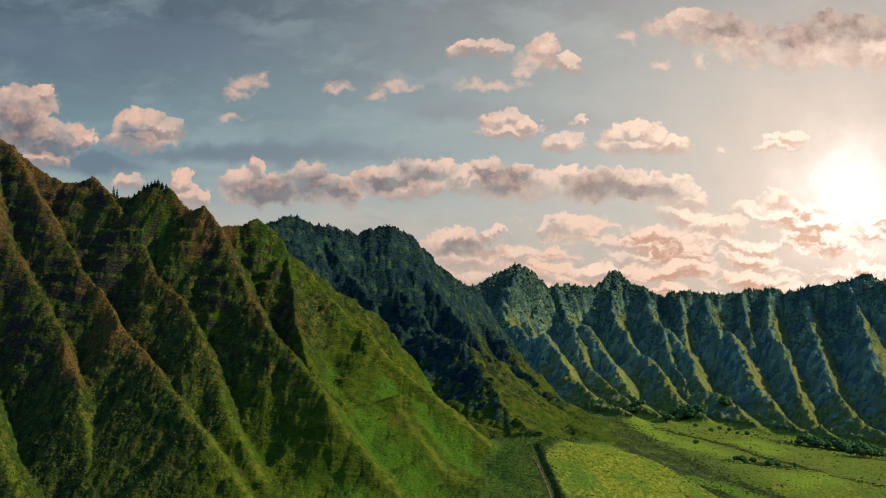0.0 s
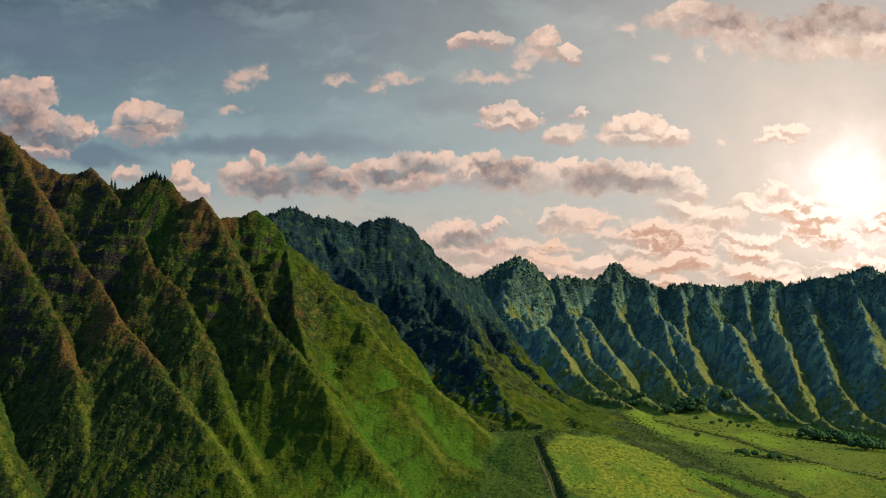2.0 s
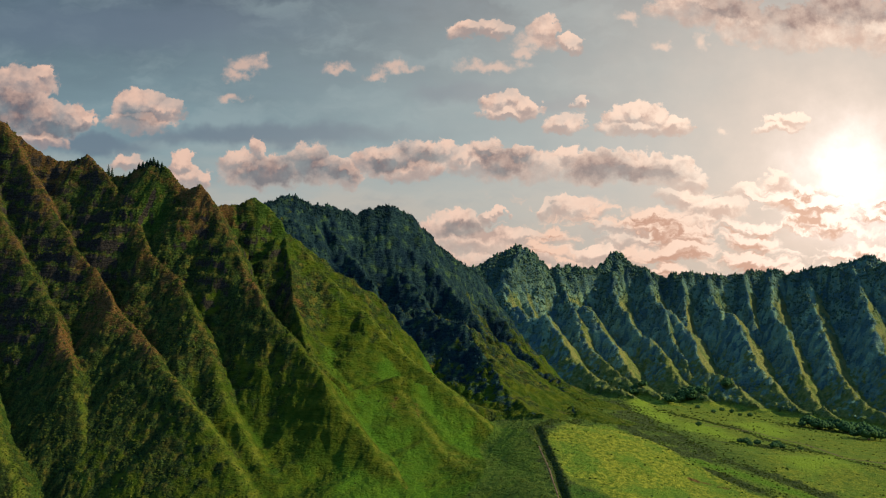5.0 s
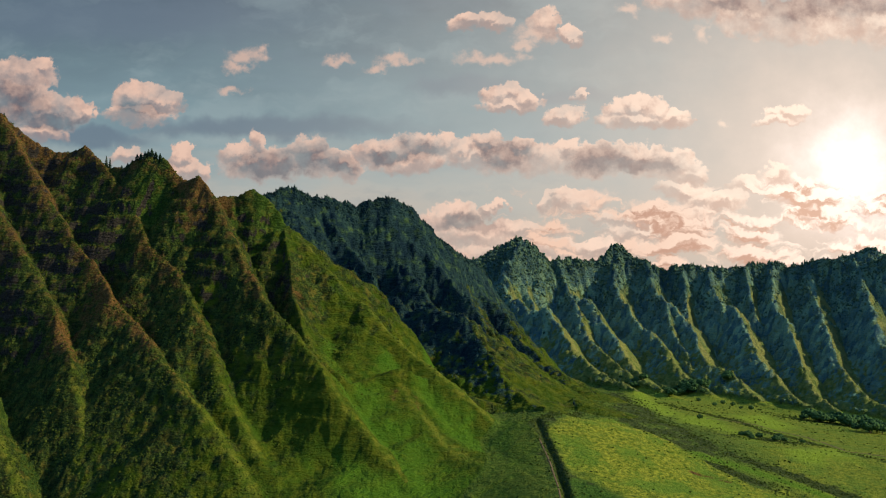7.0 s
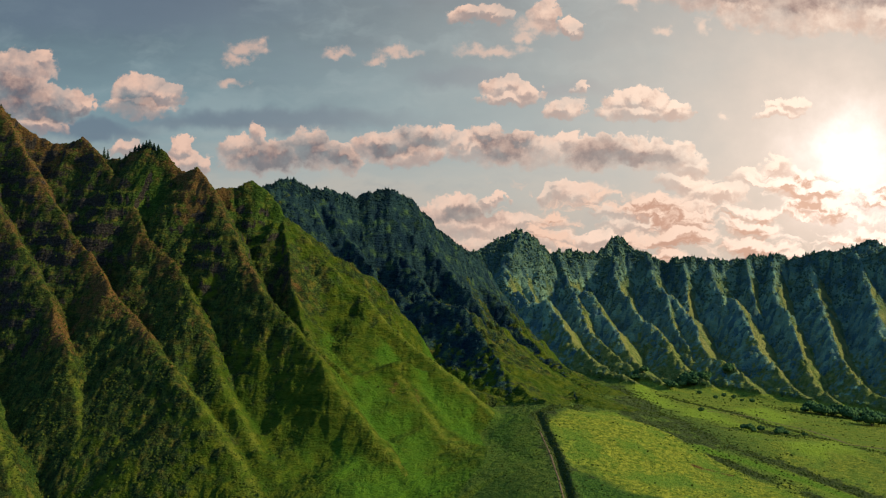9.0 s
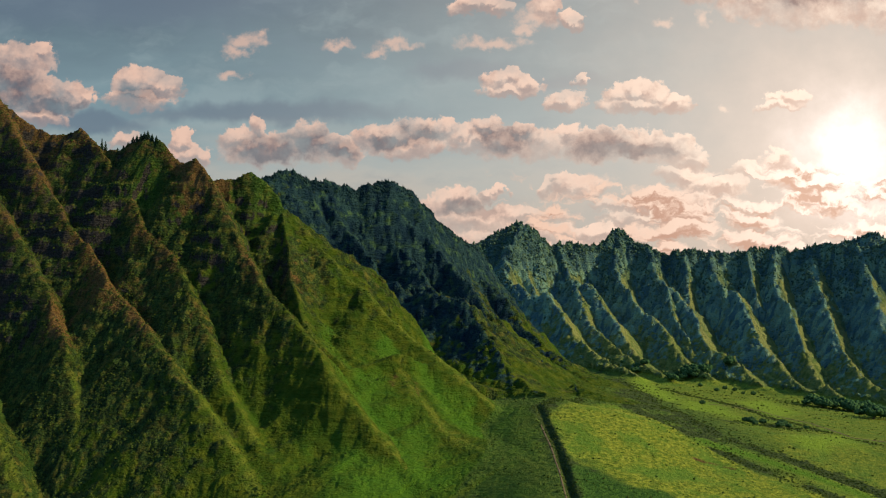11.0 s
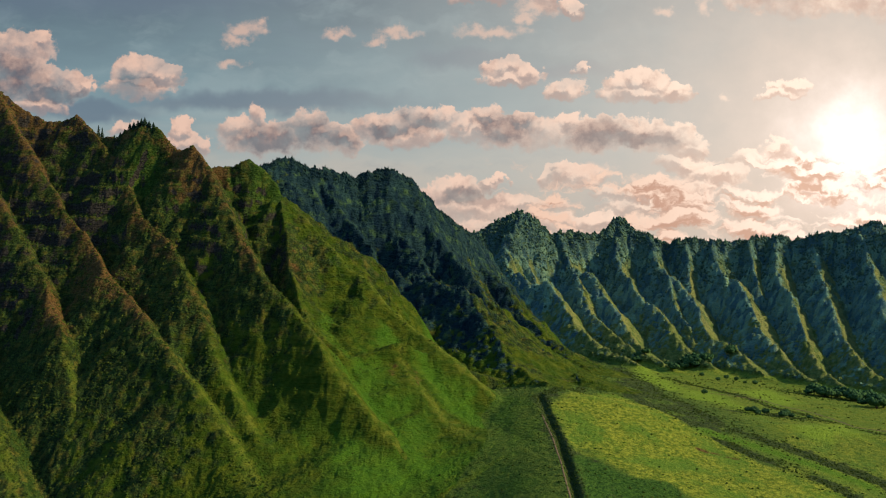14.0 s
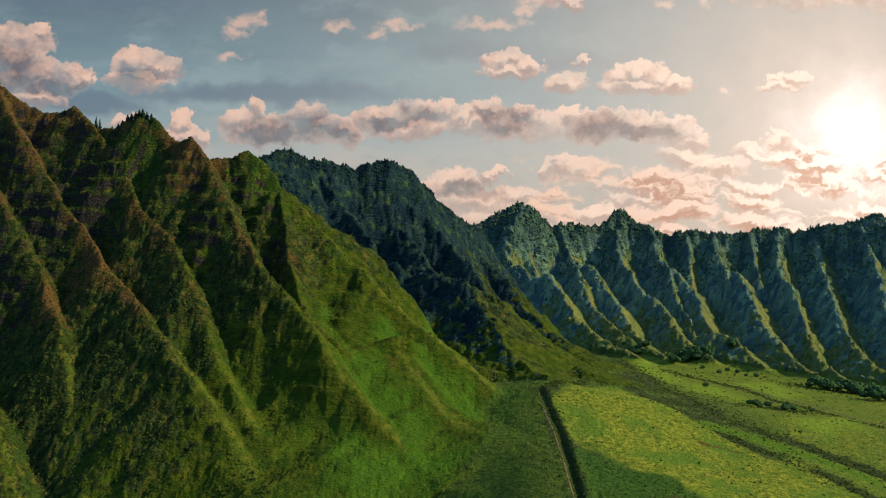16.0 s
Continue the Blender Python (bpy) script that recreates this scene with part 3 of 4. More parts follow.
# outlines of the yellow pasture, the wet grass below it, the olive scrubland above it and the mown lime patches
YELLOW = [(97, 992), (119, 1031), (164, 1110), (193, 1108), (217, 1026), (244, 987), (292, 926), (328, 871), (340, 837), (207, 786), (181, 850), (154, 872), (132, 904), (108, 924)]
WET = [(107, 926), (132, 904), (154, 872), (181, 850), (207, 786), (109, 759), (104, 840)]
OLIVE = [(120, 1600), (230, 1760), (313, 1757), (268, 1198), (261, 1049), (278, 1012), (240, 992), (215, 1020), (193, 1108), (169, 1142), (222, 1299), (198, 1430), (176, 1540)]
LIMES = [[(339, 1832), (350, 1751), (331, 1429), (294, 1373), (294, 1564)],
         [(325, 1426), (368, 1420), (357, 1215), (336, 1128), (323, 1261), (301, 1293)],
         [(344, 1056), (430, 1123), (412, 1037), (353, 1012)],
         [(432, 1539), (517, 1646), (491, 1425), (414, 1288)]]


def line_distance(x, y, line):
    best = np.full(x.shape, 1e9)
    for (ax, ay), (bx, by) in zip(line, line[1:]):
        dx, dy = bx - ax, by - ay
        t = np.clip(((x - ax) * dx + (y - ay) * dy) / (dx * dx + dy * dy), 0, 1)
        best = np.minimum(best, np.hypot(x - ax - t * dx, y - ay - t * dy))
    return best


def inside(x, y, outline, soft):
    """1 within an outline, 0 outside it, fading over a soft margin."""
    odd = np.zeros(x.shape, bool)
    for (ax, ay), (bx, by) in zip(outline, outline[1:] + outline[:1]):
        if ay != by:
            odd ^= ((ay > y) != (by > y)) & (x < ax + (bx - ax) * (y - ay) / (by - ay))
    gap = line_distance(x, y, outline + outline[:1])
    return np.clip(0.5 + np.where(odd, gap, -gap) / soft, 0, 1)


def terrain(x, y, fine=True):
    """Height, owning spur (-1: valley floor), distance from that spur's crest, way down along it (0..1)."""
    wx = x + 7 * fbm(x / 55, y / 55, 3, 11)
    wy = y + 7 * fbm(x / 55, y / 55, 3, 12)
    if fine:
        wx = wx + 1.6 * fbm(x / 11, y / 11, 2, 13)
        wy = wy + 1.6 * fbm(x / 11, y / 11, 2, 14)
    floor = valley(x, y)
    z = np.full(x.shape, -200.0)
    top = floor.copy()
    owner = np.full(x.shape, -1, np.int32)
    away = np.full(x.shape, 1e3)
    along = np.zeros(x.shape)
    for i, (hill, sl, sr, crown, spread, crest) in enumerate(SPURS):
        pts = np.array(crest, float)
        lo, hi = pts.min(0), pts.max(0)
        reach = 420
        m = (x > lo[0] - reach) & (x < hi[0] + reach) & (y > lo[1] - reach) & (y < hi[1] + reach)
        if not m.any():
            continue
        px, py = wx[m], wy[m]
        h = np.full(px.shape, -1e9)
        hd = np.full(px.shape, 1e9)
        hs = np.zeros(px.shape)
        lengths = np.r_[0, np.cumsum(np.hypot(*np.diff(pts[:, :2], axis=0).T))]
        for j in range(len(pts) - 1):
            (ax, ay, az), (bx, by, bz) = pts[j], pts[j + 1]
            dx, dy = bx - ax, by - ay
            n2 = dx * dx + dy * dy
            t = np.clip(((px - ax) * dx + (py - ay) * dy) / n2, 0, 1)
            ox, oy = px - ax - t * dx, py - ay - t * dy
            d = np.hypot(ox, oy)
            side = (dx * oy - dy * ox) / (math.sqrt(n2) * (d + 2))
            slope = sl + (sr - sl) * (0.5 + 0.5 * np.clip(side * 1.5, -1, 1))
            s = lengths[j] + t * math.sqrt(n2)
            cz = az + t * (bz - az)
            foot = np.clip(1 - (cz - 10) / 190, 0, 1)
            slope = slope * (1.04 - 0.44 * foot if hill == "near" else 1.15 - (0.85 if hill == "dark" else 0.3) * foot)
            rib = fbm(s / 22 + 31 * i, d / 120 + i, 2, 40 + i)
            edge = crown * (0.6 + 0.4 * foot * foot if hill == "near" else 0.5)
            drop = slope * (np.sqrt(d * d + edge * edge) - edge)
            drop = drop - 0.32 * slope * np.clip(d - 26, 0, 100) * (0.35 + 0.65 * foot)
            drop = drop + rib * ((10.0 - 8.0 * foot) if hill == "near" else 9.0) * np.clip(d / 40, 0, 1)
            v = cz - drop - 0.004 * np.clip(d - spread * (1 + 0.7 * foot), 0, 400) ** 2
            better = d < hd
            h, hd, hs = np.where(better, v, h), np.where(better, d, hd), np.where(better, s / lengths[-1], hs)
        old = z[m]
        k = 4.5 + 5.0 * np.clip((110 - old) / 100, 0, 1) * (hill == "near")
        mixk = np.clip(0.5 + 0.5 * (h - old) / k, 0, 1)
        z[m] = old + (h - old) * mixk + k * mixk * (1 - mixk)
        win = h > top[m]
        top[m] = np.where(win, h, top[m])
        owner[m] = np.where(win, i, owner[m])
        away[m] = np.where(win, hd, away[m])
        along[m] = np.where(win, hs, along[m])
    k = 26.0 + 18.0 * np.clip((y - 1080) / 150, 0, 1) + 34.0 * np.clip((x + 60) / 80, 0, 1) * np.clip((1080 - y) / 60, 0, 1)
    mixk = np.clip(0.5 + 0.5 * (z - floor) / k, 0, 1)
    z = floor + (z - floor) * mixk + k * mixk * (1 - mixk)
    high = np.clip((z - floor) / 25, 0, 1)
    calm = 1 - 0.8 * np.clip((x + 190) / 60, 0, 1) * np.clip((1110 - y) / 40, 0, 1) * np.clip((150 - z) / 60, 0, 1)
    z = z + calm * high * (3.8 * fbm(x / 38, y / 38, 2, 21) + (1.2 + 1.6 * np.clip((z - floor) / 150, 0, 1)) * fbm(x / 15, y / 15, 2, 22))
    crag = np.clip((z - floor - 60) / 120, 0, 1) * np.clip((away - 5) / 15, 0, 1)
    z = z + crag * (9.0 * (0.35 - np.abs(fbm(x / 34, y / 34, 3, 26, 0.55))) + 3.0 * fbm(x / 12, y / 12, 2, 27)) * np.clip((1350 - y) / 60, 0, 1)
    rugged = np.isin(owner, [i for i, q in enumerate(SPURS) if q[0] != "near"]) * np.clip((z - floor - 20) / 80, 0, 1)
    z = z + rugged * (6.5 * fbm(x / 42, y / 42, 2, 24) + 6.0 * fbm(x / 19, y / 19, 3, 25, 0.6))
    # hard lava beds stand out as ledges on the steep faces
    for step, depth, seed in ((19.0, 0.62, 31), (10.5, 0.5, 34)):
        lean = z + 0.06 * x + 14 * fbm(x / 75, y / 75, 3, seed)
        p = lean / step % 1
        q = np.clip((p - 0.22) / 0.56, 0, 1)
        hold = np.clip((away - 4) / 14, 0.15, 1) * np.clip((z - floor - 45) / 110, 0, 1) * np.clip(0.45 + 1.9 * fbm(x / 42, y / 42, 2, seed + 1), 0, 1)
        z = z + depth * step * (q * q * (3 - 2 * q) - p) * hold
    if fine:
        z = z + (0.25 + 0.75 * high) * 2.2 * np.abs(fbm(x / 6.5, y / 6.5, 3, 23, 0.6))
    return z, owner, away, along, floor


def canopy(x, y, cell, seed):
    """Domes of closely grown crowns: height 0..1 and a number of its own for each crown."""
    u, v = x / cell, y / cell
    iu, iv = np.floor(u), np.floor(v)
    dome, mark = np.zeros(x.shape), np.zeros(x.shape)
    for du in (-1, 0, 1):
        for dv in (-1, 0, 1):
            cu, cv = iu + du, iv + dv
            px, py = cu + 0.1 + 0.8 * lattice(cu, cv, seed), cv + 0.1 + 0.8 * lattice(cu, cv, seed + 1)
            size = 0.45 + 0.4 * lattice(cu, cv, seed + 2)
            tall = 0.35 + 0.65 * lattice(cu, cv, seed + 3)
            h = tall * np.sqrt(np.clip(1 - ((u - px) ** 2 + (v - py) ** 2) / size ** 2, 0, 1))
            mark = np.where(h > dome, lattice(cu, cv, seed + 4), mark)
            dome = np.maximum(dome, h)
    return dome, mark


def link_mesh(name, co, faces, material, parent=None, layers=None, smooth=True):
    """A mesh object from arrays of corners and quads, with its stored layers."""
    used, back = np.unique(faces, return_inverse=True)
    quads = back.reshape(faces.shape).astype(np.int32)
    me = bpy.data.meshes.new(name)
    me.vertices.add(len(used))
    me.vertices.foreach_set("co", co[used].astype(np.float32).ravel())
    me.loops.add(quads.size)
    me.loops.foreach_set("vertex_index", quads.ravel())
    me.polygons.add(len(quads))
    me.polygons.foreach_set("loop_start", np.arange(0, quads.size, quads.shape[1], dtype=np.int32))
    me.polygons.foreach_set("use_smooth", np.full(len(quads), smooth))
    for key, v in (layers or {}).items():
        me.attributes.new(key, "FLOAT", "POINT").data.foreach_set("value", v[used].astype(np.float32))
    me.update(calc_edges=True)
    me.materials.append(material)
    ob = new(name, me)
    ob.parent = parent
    return ob


# a sheet graded from fine near the valley mouth to coarse at the far range
AZ = np.radians(np.linspace(-25.5, 25.5, 880))
RAD = np.geomspace(790, 3300, 900)
gr, ga = np.meshgrid(RAD, AZ, indexing="ij")
GX, GY = (gr * np.sin(ga)).ravel(), (gr * np.cos(ga)).ravel()
GZ, OWN, AWAY, ALONG, FLOOR = terrain(GX, GY)
rows, cols = gr.shape
idx = np.arange(rows * cols).reshape(rows, cols)
QUADS = np.stack([idx[:-1, :-1], idx[:-1, 1:], idx[1:, 1:], idx[1:, :-1]], -1).reshape(-1, 4)
HILL = np.array([{"near": 0, "dark": 1, "far": 2}[s[0]] for s in SPURS] + [3])
hill = HILL[OWN]
high = np.clip((GZ - FLOOR) / 160, 0, 1)
wide = fbm(GX / 90, GY / 90, 3, 61)
mid = fbm(GX / 28, GY / 28, 3, 62)
# steepness of the sheet
zz = GZ.reshape(rows, cols)
dzr = np.gradient(zz, axis=0) / np.gradient(gr, axis=0)
dza = np.gradient(zz, axis=1) / (gr * np.gradient(ga, axis=1))
STEEP = np.hypot(dzr, dza).ravel()
on_floor = hill == 3
# grass and fern towards the sun, forest elsewhere; paints lit and shaded flanks too
smooth = terrain(GX, GY, False)[0].reshape(rows, cols)
for _ in range(6):
    smooth[1:-1, 1:-1] = (smooth[:-2, 1:-1] + smooth[2:, 1:-1] + smooth[1:-1, :-2] + smooth[1:-1, 2:]) / 4
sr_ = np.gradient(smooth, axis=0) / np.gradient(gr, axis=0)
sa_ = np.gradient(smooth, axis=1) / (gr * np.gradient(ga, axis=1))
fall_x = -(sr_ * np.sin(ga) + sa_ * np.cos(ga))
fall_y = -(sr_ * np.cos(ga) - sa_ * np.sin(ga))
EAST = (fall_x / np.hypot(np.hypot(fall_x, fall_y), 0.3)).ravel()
sun_flank = np.clip((EAST - 0.15) / 0.5, 0, 1) * np.clip(0.75 + 0.9 * mid, 0, 1) * (1 - 0.8 * np.clip((GZ - 215 + 40 * mid) / 50, 0, 1))
belt = np.zeros(GX.shape)
for line, width in BELTS:
    belt = np.maximum(belt, np.exp(-(line_distance(GX, GY, line) * (1 + 0.7 * mid) / (1.6 * width)) ** 2) * (0.92 + 0.3 * mid))
hedge = np.exp(-(line_distance(GX, GY, HEDGE) / 5) ** 2)
ditch = np.exp(-(line_distance(GX, GY, DITCH) / 6) ** 2)
lush = np.exp(-(line_distance(GX, GY, LUSH) / 9) ** 2)
bare = np.exp(-(line_distance(GX, GY, BARE) / 7) ** 2)
west = np.clip((94 - GX) / 12, 0, 1) * np.clip((1060 - GY) / 30, 0, 1)
jx, jy = GX + 9 * mid, GY + 22 * mid
olive = inside(jx, jy, OLIVE, 30.0)
yellow = np.maximum(inside(jx, jy, YELLOW, 10.0), 0.62 * np.clip((GX - 290) / 40, 0, 1))
wet = inside(jx, GY + 30 * mid + 26 * wide, WET, 16.0)
lime = np.zeros(GX.shape)
for outline in LIMES:
    lime = np.maximum(lime, inside(jx, jy, outline, 24.0))
lime = np.maximum(lime, 0.85 * np.clip(lush, 0, 1))
belt = np.maximum(np.maximum(belt, hedge), np.maximum(ditch, 0.72 * olive * (0.85 + 0.5 * mid))) * on_floor * (1 - 0.85 * lime)
far_floor = np.clip((GY - 1150) / 300, 0, 1)
meadowy = np.clip((GX + 160) / 80, 0, 1) * (hill == 0) * np.clip((150 + 40 * mid - GZ) / 70, 0.12, 1)
# extra scrub at the far left also darkens slopes that lie in dimmer light
SCRUB = np.where(on_floor, 0.12 + 0.75 * belt + 0.15 * far_floor - 0.5 * lush - 0.6 * lime - 0.22 * yellow, np.where(hill == 0, 0.26 + 0.45 * high + 0.32 * np.clip((-300 - GX) / 100, 0, 1) + 0.12 * np.clip((-200 - GX) / 60, 0, 1) + 0.35 * np.clip((-330 - GX) / 30, 0, 1) * np.clip((110 - GZ) / 40, 0, 1) - 0.5 * meadowy, np.where(hill == 1, 0.22, 0.1) + 0.6 * high)) + np.where(hill == 0, 0.24, 0.42) * wide + 0.28 * mid
edge = np.exp(-(AWAY / 13) ** 2) * (1 - high)
# sun-facing flanks lose dark wood, others gain it: light and shade in colour
WOOD = np.where(hill == 1, -0.12 + 0.95 * high + 0.42 * (1 - np.clip((EAST + 0.15) / 0.4, 0, 1)), np.where(hill == 2, 0.36 + 0.50 * high - 0.25 * edge - 0.82 * sun_flank, 0.0)) + 0.25 * mid
# tree crowns on the wooded slopes, bushes on the near ones
dome, CROWN = canopy(GX, GY, np.where(hill == 2, 13.0, 8.5), 71)
bush, tint = canopy(GX, GY, 5.0, 81)
wooded = np.clip((WOOD + 0.1) / 0.35, 0, 1) * ((hill == 1) | (hill == 2))
bushy = np.clip((SCRUB - 0.2) / 0.35, 0, 1) * (hill == 0)
GZ = GZ + wooded * np.where(hill == 2, 10.0, 5.0) * dome + bushy * 2.0 * bush
CROWN = np.where(wooded > 0.05, CROWN, np.where(bushy > 0.05, tint, 0.5))
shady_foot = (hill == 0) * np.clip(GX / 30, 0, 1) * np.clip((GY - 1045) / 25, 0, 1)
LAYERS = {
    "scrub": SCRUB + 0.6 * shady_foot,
    "wood": WOOD,
    "crown": CROWN,
    "dry": (hill == 0) * (0.36 * np.exp(-(AWAY / 15) ** 2) * (0.15 + 0.85 * high) + 0.05 * high) + 0.27 * (hill == 0) * np.clip((-170 - GX) / 130, 0, 1) * np.clip((GZ - 60) / 80, 0, 1) + np.where(hill == 0, 0.42, 0.32) * wide + 0.2 * mid - 0.3 * (hill == 1) - 0.3 * meadowy * (AWAY > 22) + 0.7 * bare,
    # far left: brown rock, spread wider to put the dimmer light into colour
    "rock": np.clip((STEEP - 2.2) * 0.8, 0, 0.75) * (hill == 0) * high + 0.42 * (hill == 0) * np.clip((-320 - GX) / 90, 0, 1) * np.clip((GZ - 40) / 80, 0, 1),
    # crest grass, and sunlight painted on the sun-facing flanks
    "crest": np.exp(-(AWAY / np.where(hill == 2, 11.0, 8.0)) ** 2) * ((hill == 0) | (hill == 2)) * np.clip(1.25 - high * np.where(hill == 2, 1.1, 0.75), 0, 1) * np.where(hill == 2, 0.7, 1.0) + 0.95 * sun_flank * np.where(hill == 2, 1.0, 0.35 * (hill == 1)) * np.clip(high * 2, 0, 1),
    # lush grass, also brightening sun-facing flanks and the upper slope in place of light
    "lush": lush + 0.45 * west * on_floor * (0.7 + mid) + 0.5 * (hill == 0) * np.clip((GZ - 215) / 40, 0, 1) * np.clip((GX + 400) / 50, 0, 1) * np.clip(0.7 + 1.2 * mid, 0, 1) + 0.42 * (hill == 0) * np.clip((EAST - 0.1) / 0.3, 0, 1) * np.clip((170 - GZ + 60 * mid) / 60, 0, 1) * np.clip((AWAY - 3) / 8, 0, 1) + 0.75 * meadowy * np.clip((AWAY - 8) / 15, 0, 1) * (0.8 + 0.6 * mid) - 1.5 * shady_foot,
    "yellow": yellow,
    "wet": np.clip(wet, 0, 1),
    "lime": lime * on_floor,
    # amount of painted haze: the far range, less on high ground to the left
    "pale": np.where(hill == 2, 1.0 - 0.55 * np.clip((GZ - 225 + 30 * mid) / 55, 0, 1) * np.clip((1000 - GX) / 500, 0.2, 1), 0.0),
    "field": np.clip(on_floor * (1 - 0.3 * west), 0, 1),
}



def tidy(own):
    """Gives stray scraps of a spur to the neighbour that surrounds them, so that each spur stays in one piece."""
    nr, nc = own.shape
    root, runs, above = [], [], []

    def find(k):
        while root[k] != k:
            root[k] = root[root[k]]
            k = root[k]
        return k

    for r in range(nr):
        cuts = np.flatnonzero(np.diff(own[r])) + 1
        line = []
        for a0, b0 in zip(np.r_[0, cuts], np.r_[cuts, nc]):
            line.append((int(a0), int(b0), len(root)))
            root.append(len(root))
            runs.append((r, int(a0), int(b0)))
        i = 0
        for a0, b0, k in line:
            while i < len(above) and above[i][1] <= a0:
                i += 1
            j = i
            while j < len(above) and above[j][0] < b0:
                if own[r - 1, above[j][0]] == own[r, a0]:
                    root[find(k)] = find(above[j][2])
                j += 1
        above = line
    size, best = {}, {}
    for k, (r, a0, b0) in enumerate(runs):
        size[find(k)] = size.get(find(k), 0) + b0 - a0
    for k, (r, a0, b0) in enumerate(runs):
        o, f = int(own[r, a0]), find(k)
        if o not in best or size[f] > size[best[o]]:
            best[o] = f
    out = own.copy()
    for k, (r, a0, b0) in enumerate(runs):
        if best[int(own[r, a0])] != find(k):
            out[r, a0:b0] = out[r, a0 - 1] if a0 > 0 else (out[r - 1, a0] if r else own[r, a0])
    return out


quad_owner = OWN.reshape(rows, cols)[:-1, :-1]
for _ in range(4):
    quad_owner = tidy(quad_owner)
quad_owner = quad_owner.ravel()
coords = np.c_[GX, GY, GZ]
# the coarse sheet that carries the ground on to the horizon all round
FA = np.radians(np.linspace(25.4, 334.6, 116))
FR = np.r_[0.02, np.geomspace(60, 4600, 46)]
r2, a2 = np.meshgrid(FR, FA, indexing="ij")
IR = np.r_[-2.0, np.linspace(30, 795, 20)]
r3, a3 = np.meshgrid(IR, np.radians(np.linspace(-25.5, 25.5, 40)), indexing="ij")
KR = np.geomspace(3290, 4600, 8)
r4, a4 = np.meshgrid(KR, np.radians(np.linspace(-25.5, 25.5, 60)), indexing="ij")
all_co, all_q, start = [coords], [QUADS[quad_owner < 0]], len(coords)
for r_, a_ in ((r2, a2), (r3, a3), (r4, a4)):
    x_, y_ = (r_ * np.sin(a_)).ravel(), (r_ * np.cos(a_)).ravel()
    z_ = terrain(x_, y_, False)[0] - 0.5
    n_ = np.arange(x_.size).reshape(r_.shape) + start
    all_co.append(np.c_[x_, y_, z_])
    all_q.append(np.stack([n_[:-1, :-1], n_[:-1, 1:], n_[1:, 1:], n_[1:, :-1]], -1).reshape(-1, 4))
    start += x_.size
all_co = np.concatenate(all_co)
pad = {k: np.r_[v, np.full(len(all_co) - len(v), 0.5 if k == "scrub" else 0.0)] for k, v in LAYERS.items()}
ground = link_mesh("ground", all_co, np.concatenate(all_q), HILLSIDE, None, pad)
tagged(ground, "green valley floor of rough pasture and scrub", "ground", kind="structure")

HILLS = []
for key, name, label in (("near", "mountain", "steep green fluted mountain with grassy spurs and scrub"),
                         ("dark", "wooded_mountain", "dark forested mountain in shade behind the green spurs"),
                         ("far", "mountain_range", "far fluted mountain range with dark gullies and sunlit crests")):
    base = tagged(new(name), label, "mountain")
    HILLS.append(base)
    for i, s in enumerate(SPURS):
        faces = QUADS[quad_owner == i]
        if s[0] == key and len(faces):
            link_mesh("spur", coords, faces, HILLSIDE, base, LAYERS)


# ---- plants ----
def ground_z(x, y):
    return float(terrain(np.array([float(x)]), np.array([float(y)]))[0][0])


_r = (1 + 5 ** 0.5) / 2
ICO_V = np.array([(-1, _r, 0), (1, _r, 0), (-1, -_r, 0), (1, -_r, 0), (0, -1, _r), (0, 1, _r), (0, -1, -_r), (0, 1, -_r), (_r, 0, -1), (_r, 0, 1), (-_r, 0, -1), (-_r, 0, 1)]) / 1.9
ICO_F = np.array([int(c, 16) for c in "0b5051017" "07a0ab159" "5b4ba2a76" "718394342" "326368389" "49524b62a" "867981"]).reshape(-1, 3)
RNG = np.random.default_rng(7)


def clumps(name, at, size, tall, material, label, category, soft=False):
    """Many small leafy clumps, joined: an array of places, widths and heights."""
    n = len(at)
    jit = 1 + 0.38 * (RNG.random((n, 12, 1)) * 2 - 1) + 0.18 * (RNG.random((n, 12, 3)) * 2 - 1)
    turn = RNG.random(n) * 6.283
    v = ICO_V[None] * jit
    c, s = np.cos(turn)[:, None], np.sin(turn)[:, None]
    v = np.stack([v[..., 0] * c - v[..., 1] * s, v[..., 0] * s + v[..., 1] * c, v[..., 2]], -1)
    v = v * np.stack([size, size, tall], -1)[:, None] * 0.5
    v = v + at[:, None] + np.stack([0 * tall, 0 * tall, 0.16 * tall], -1)[:, None]
    f = (ICO_F[None] + 12 * np.arange(n)[:, None, None]).reshape(-1, 3)
    return tagged(link_mesh(name, v.reshape(-1, 3), f, material, smooth=soft), label, category, kind="stuff")


def choose(weight, count):
    p = np.clip(weight, 0, None)
    return RNG.choice(len(p), count, replace=False, p=p / p.sum())


patchy = np.clip(0.55 + 1.2 * fbm(GX / 22, GY / 22, 3, 71), 0, 1)
# scrub on the near mountain
pick = choose((hill == 0) * patchy * np.clip(SCRUB + 0.1, 0.03, 1) * (1 - 0.8 * meadowy), 15000)
w = 0.9 + 1.6 * RNG.random(len(pick)) ** 2
clumps("mountain_scrub", coords[pick], w, w * (0.6 + 0.5 * RNG.random(len(w))), SHRUB_LEAF, "low olive green scrub scattered over the mountain slopes", "scrub")
# scrub on the valley floor, thick along the ditch, the hedges and the belts
pick = choose(on_floor * (0.12 * patchy * (1 - 0.7 * yellow) + belt * (1 - 0.75 * olive) + 2.0 * hedge) * (GY < 2300), 9000)
w = (0.9 + 1.6 * RNG.random(len(pick)) ** 2) * (1 + 0.7 * np.clip((GY[pick] - 1050) / 700, 0, 1))
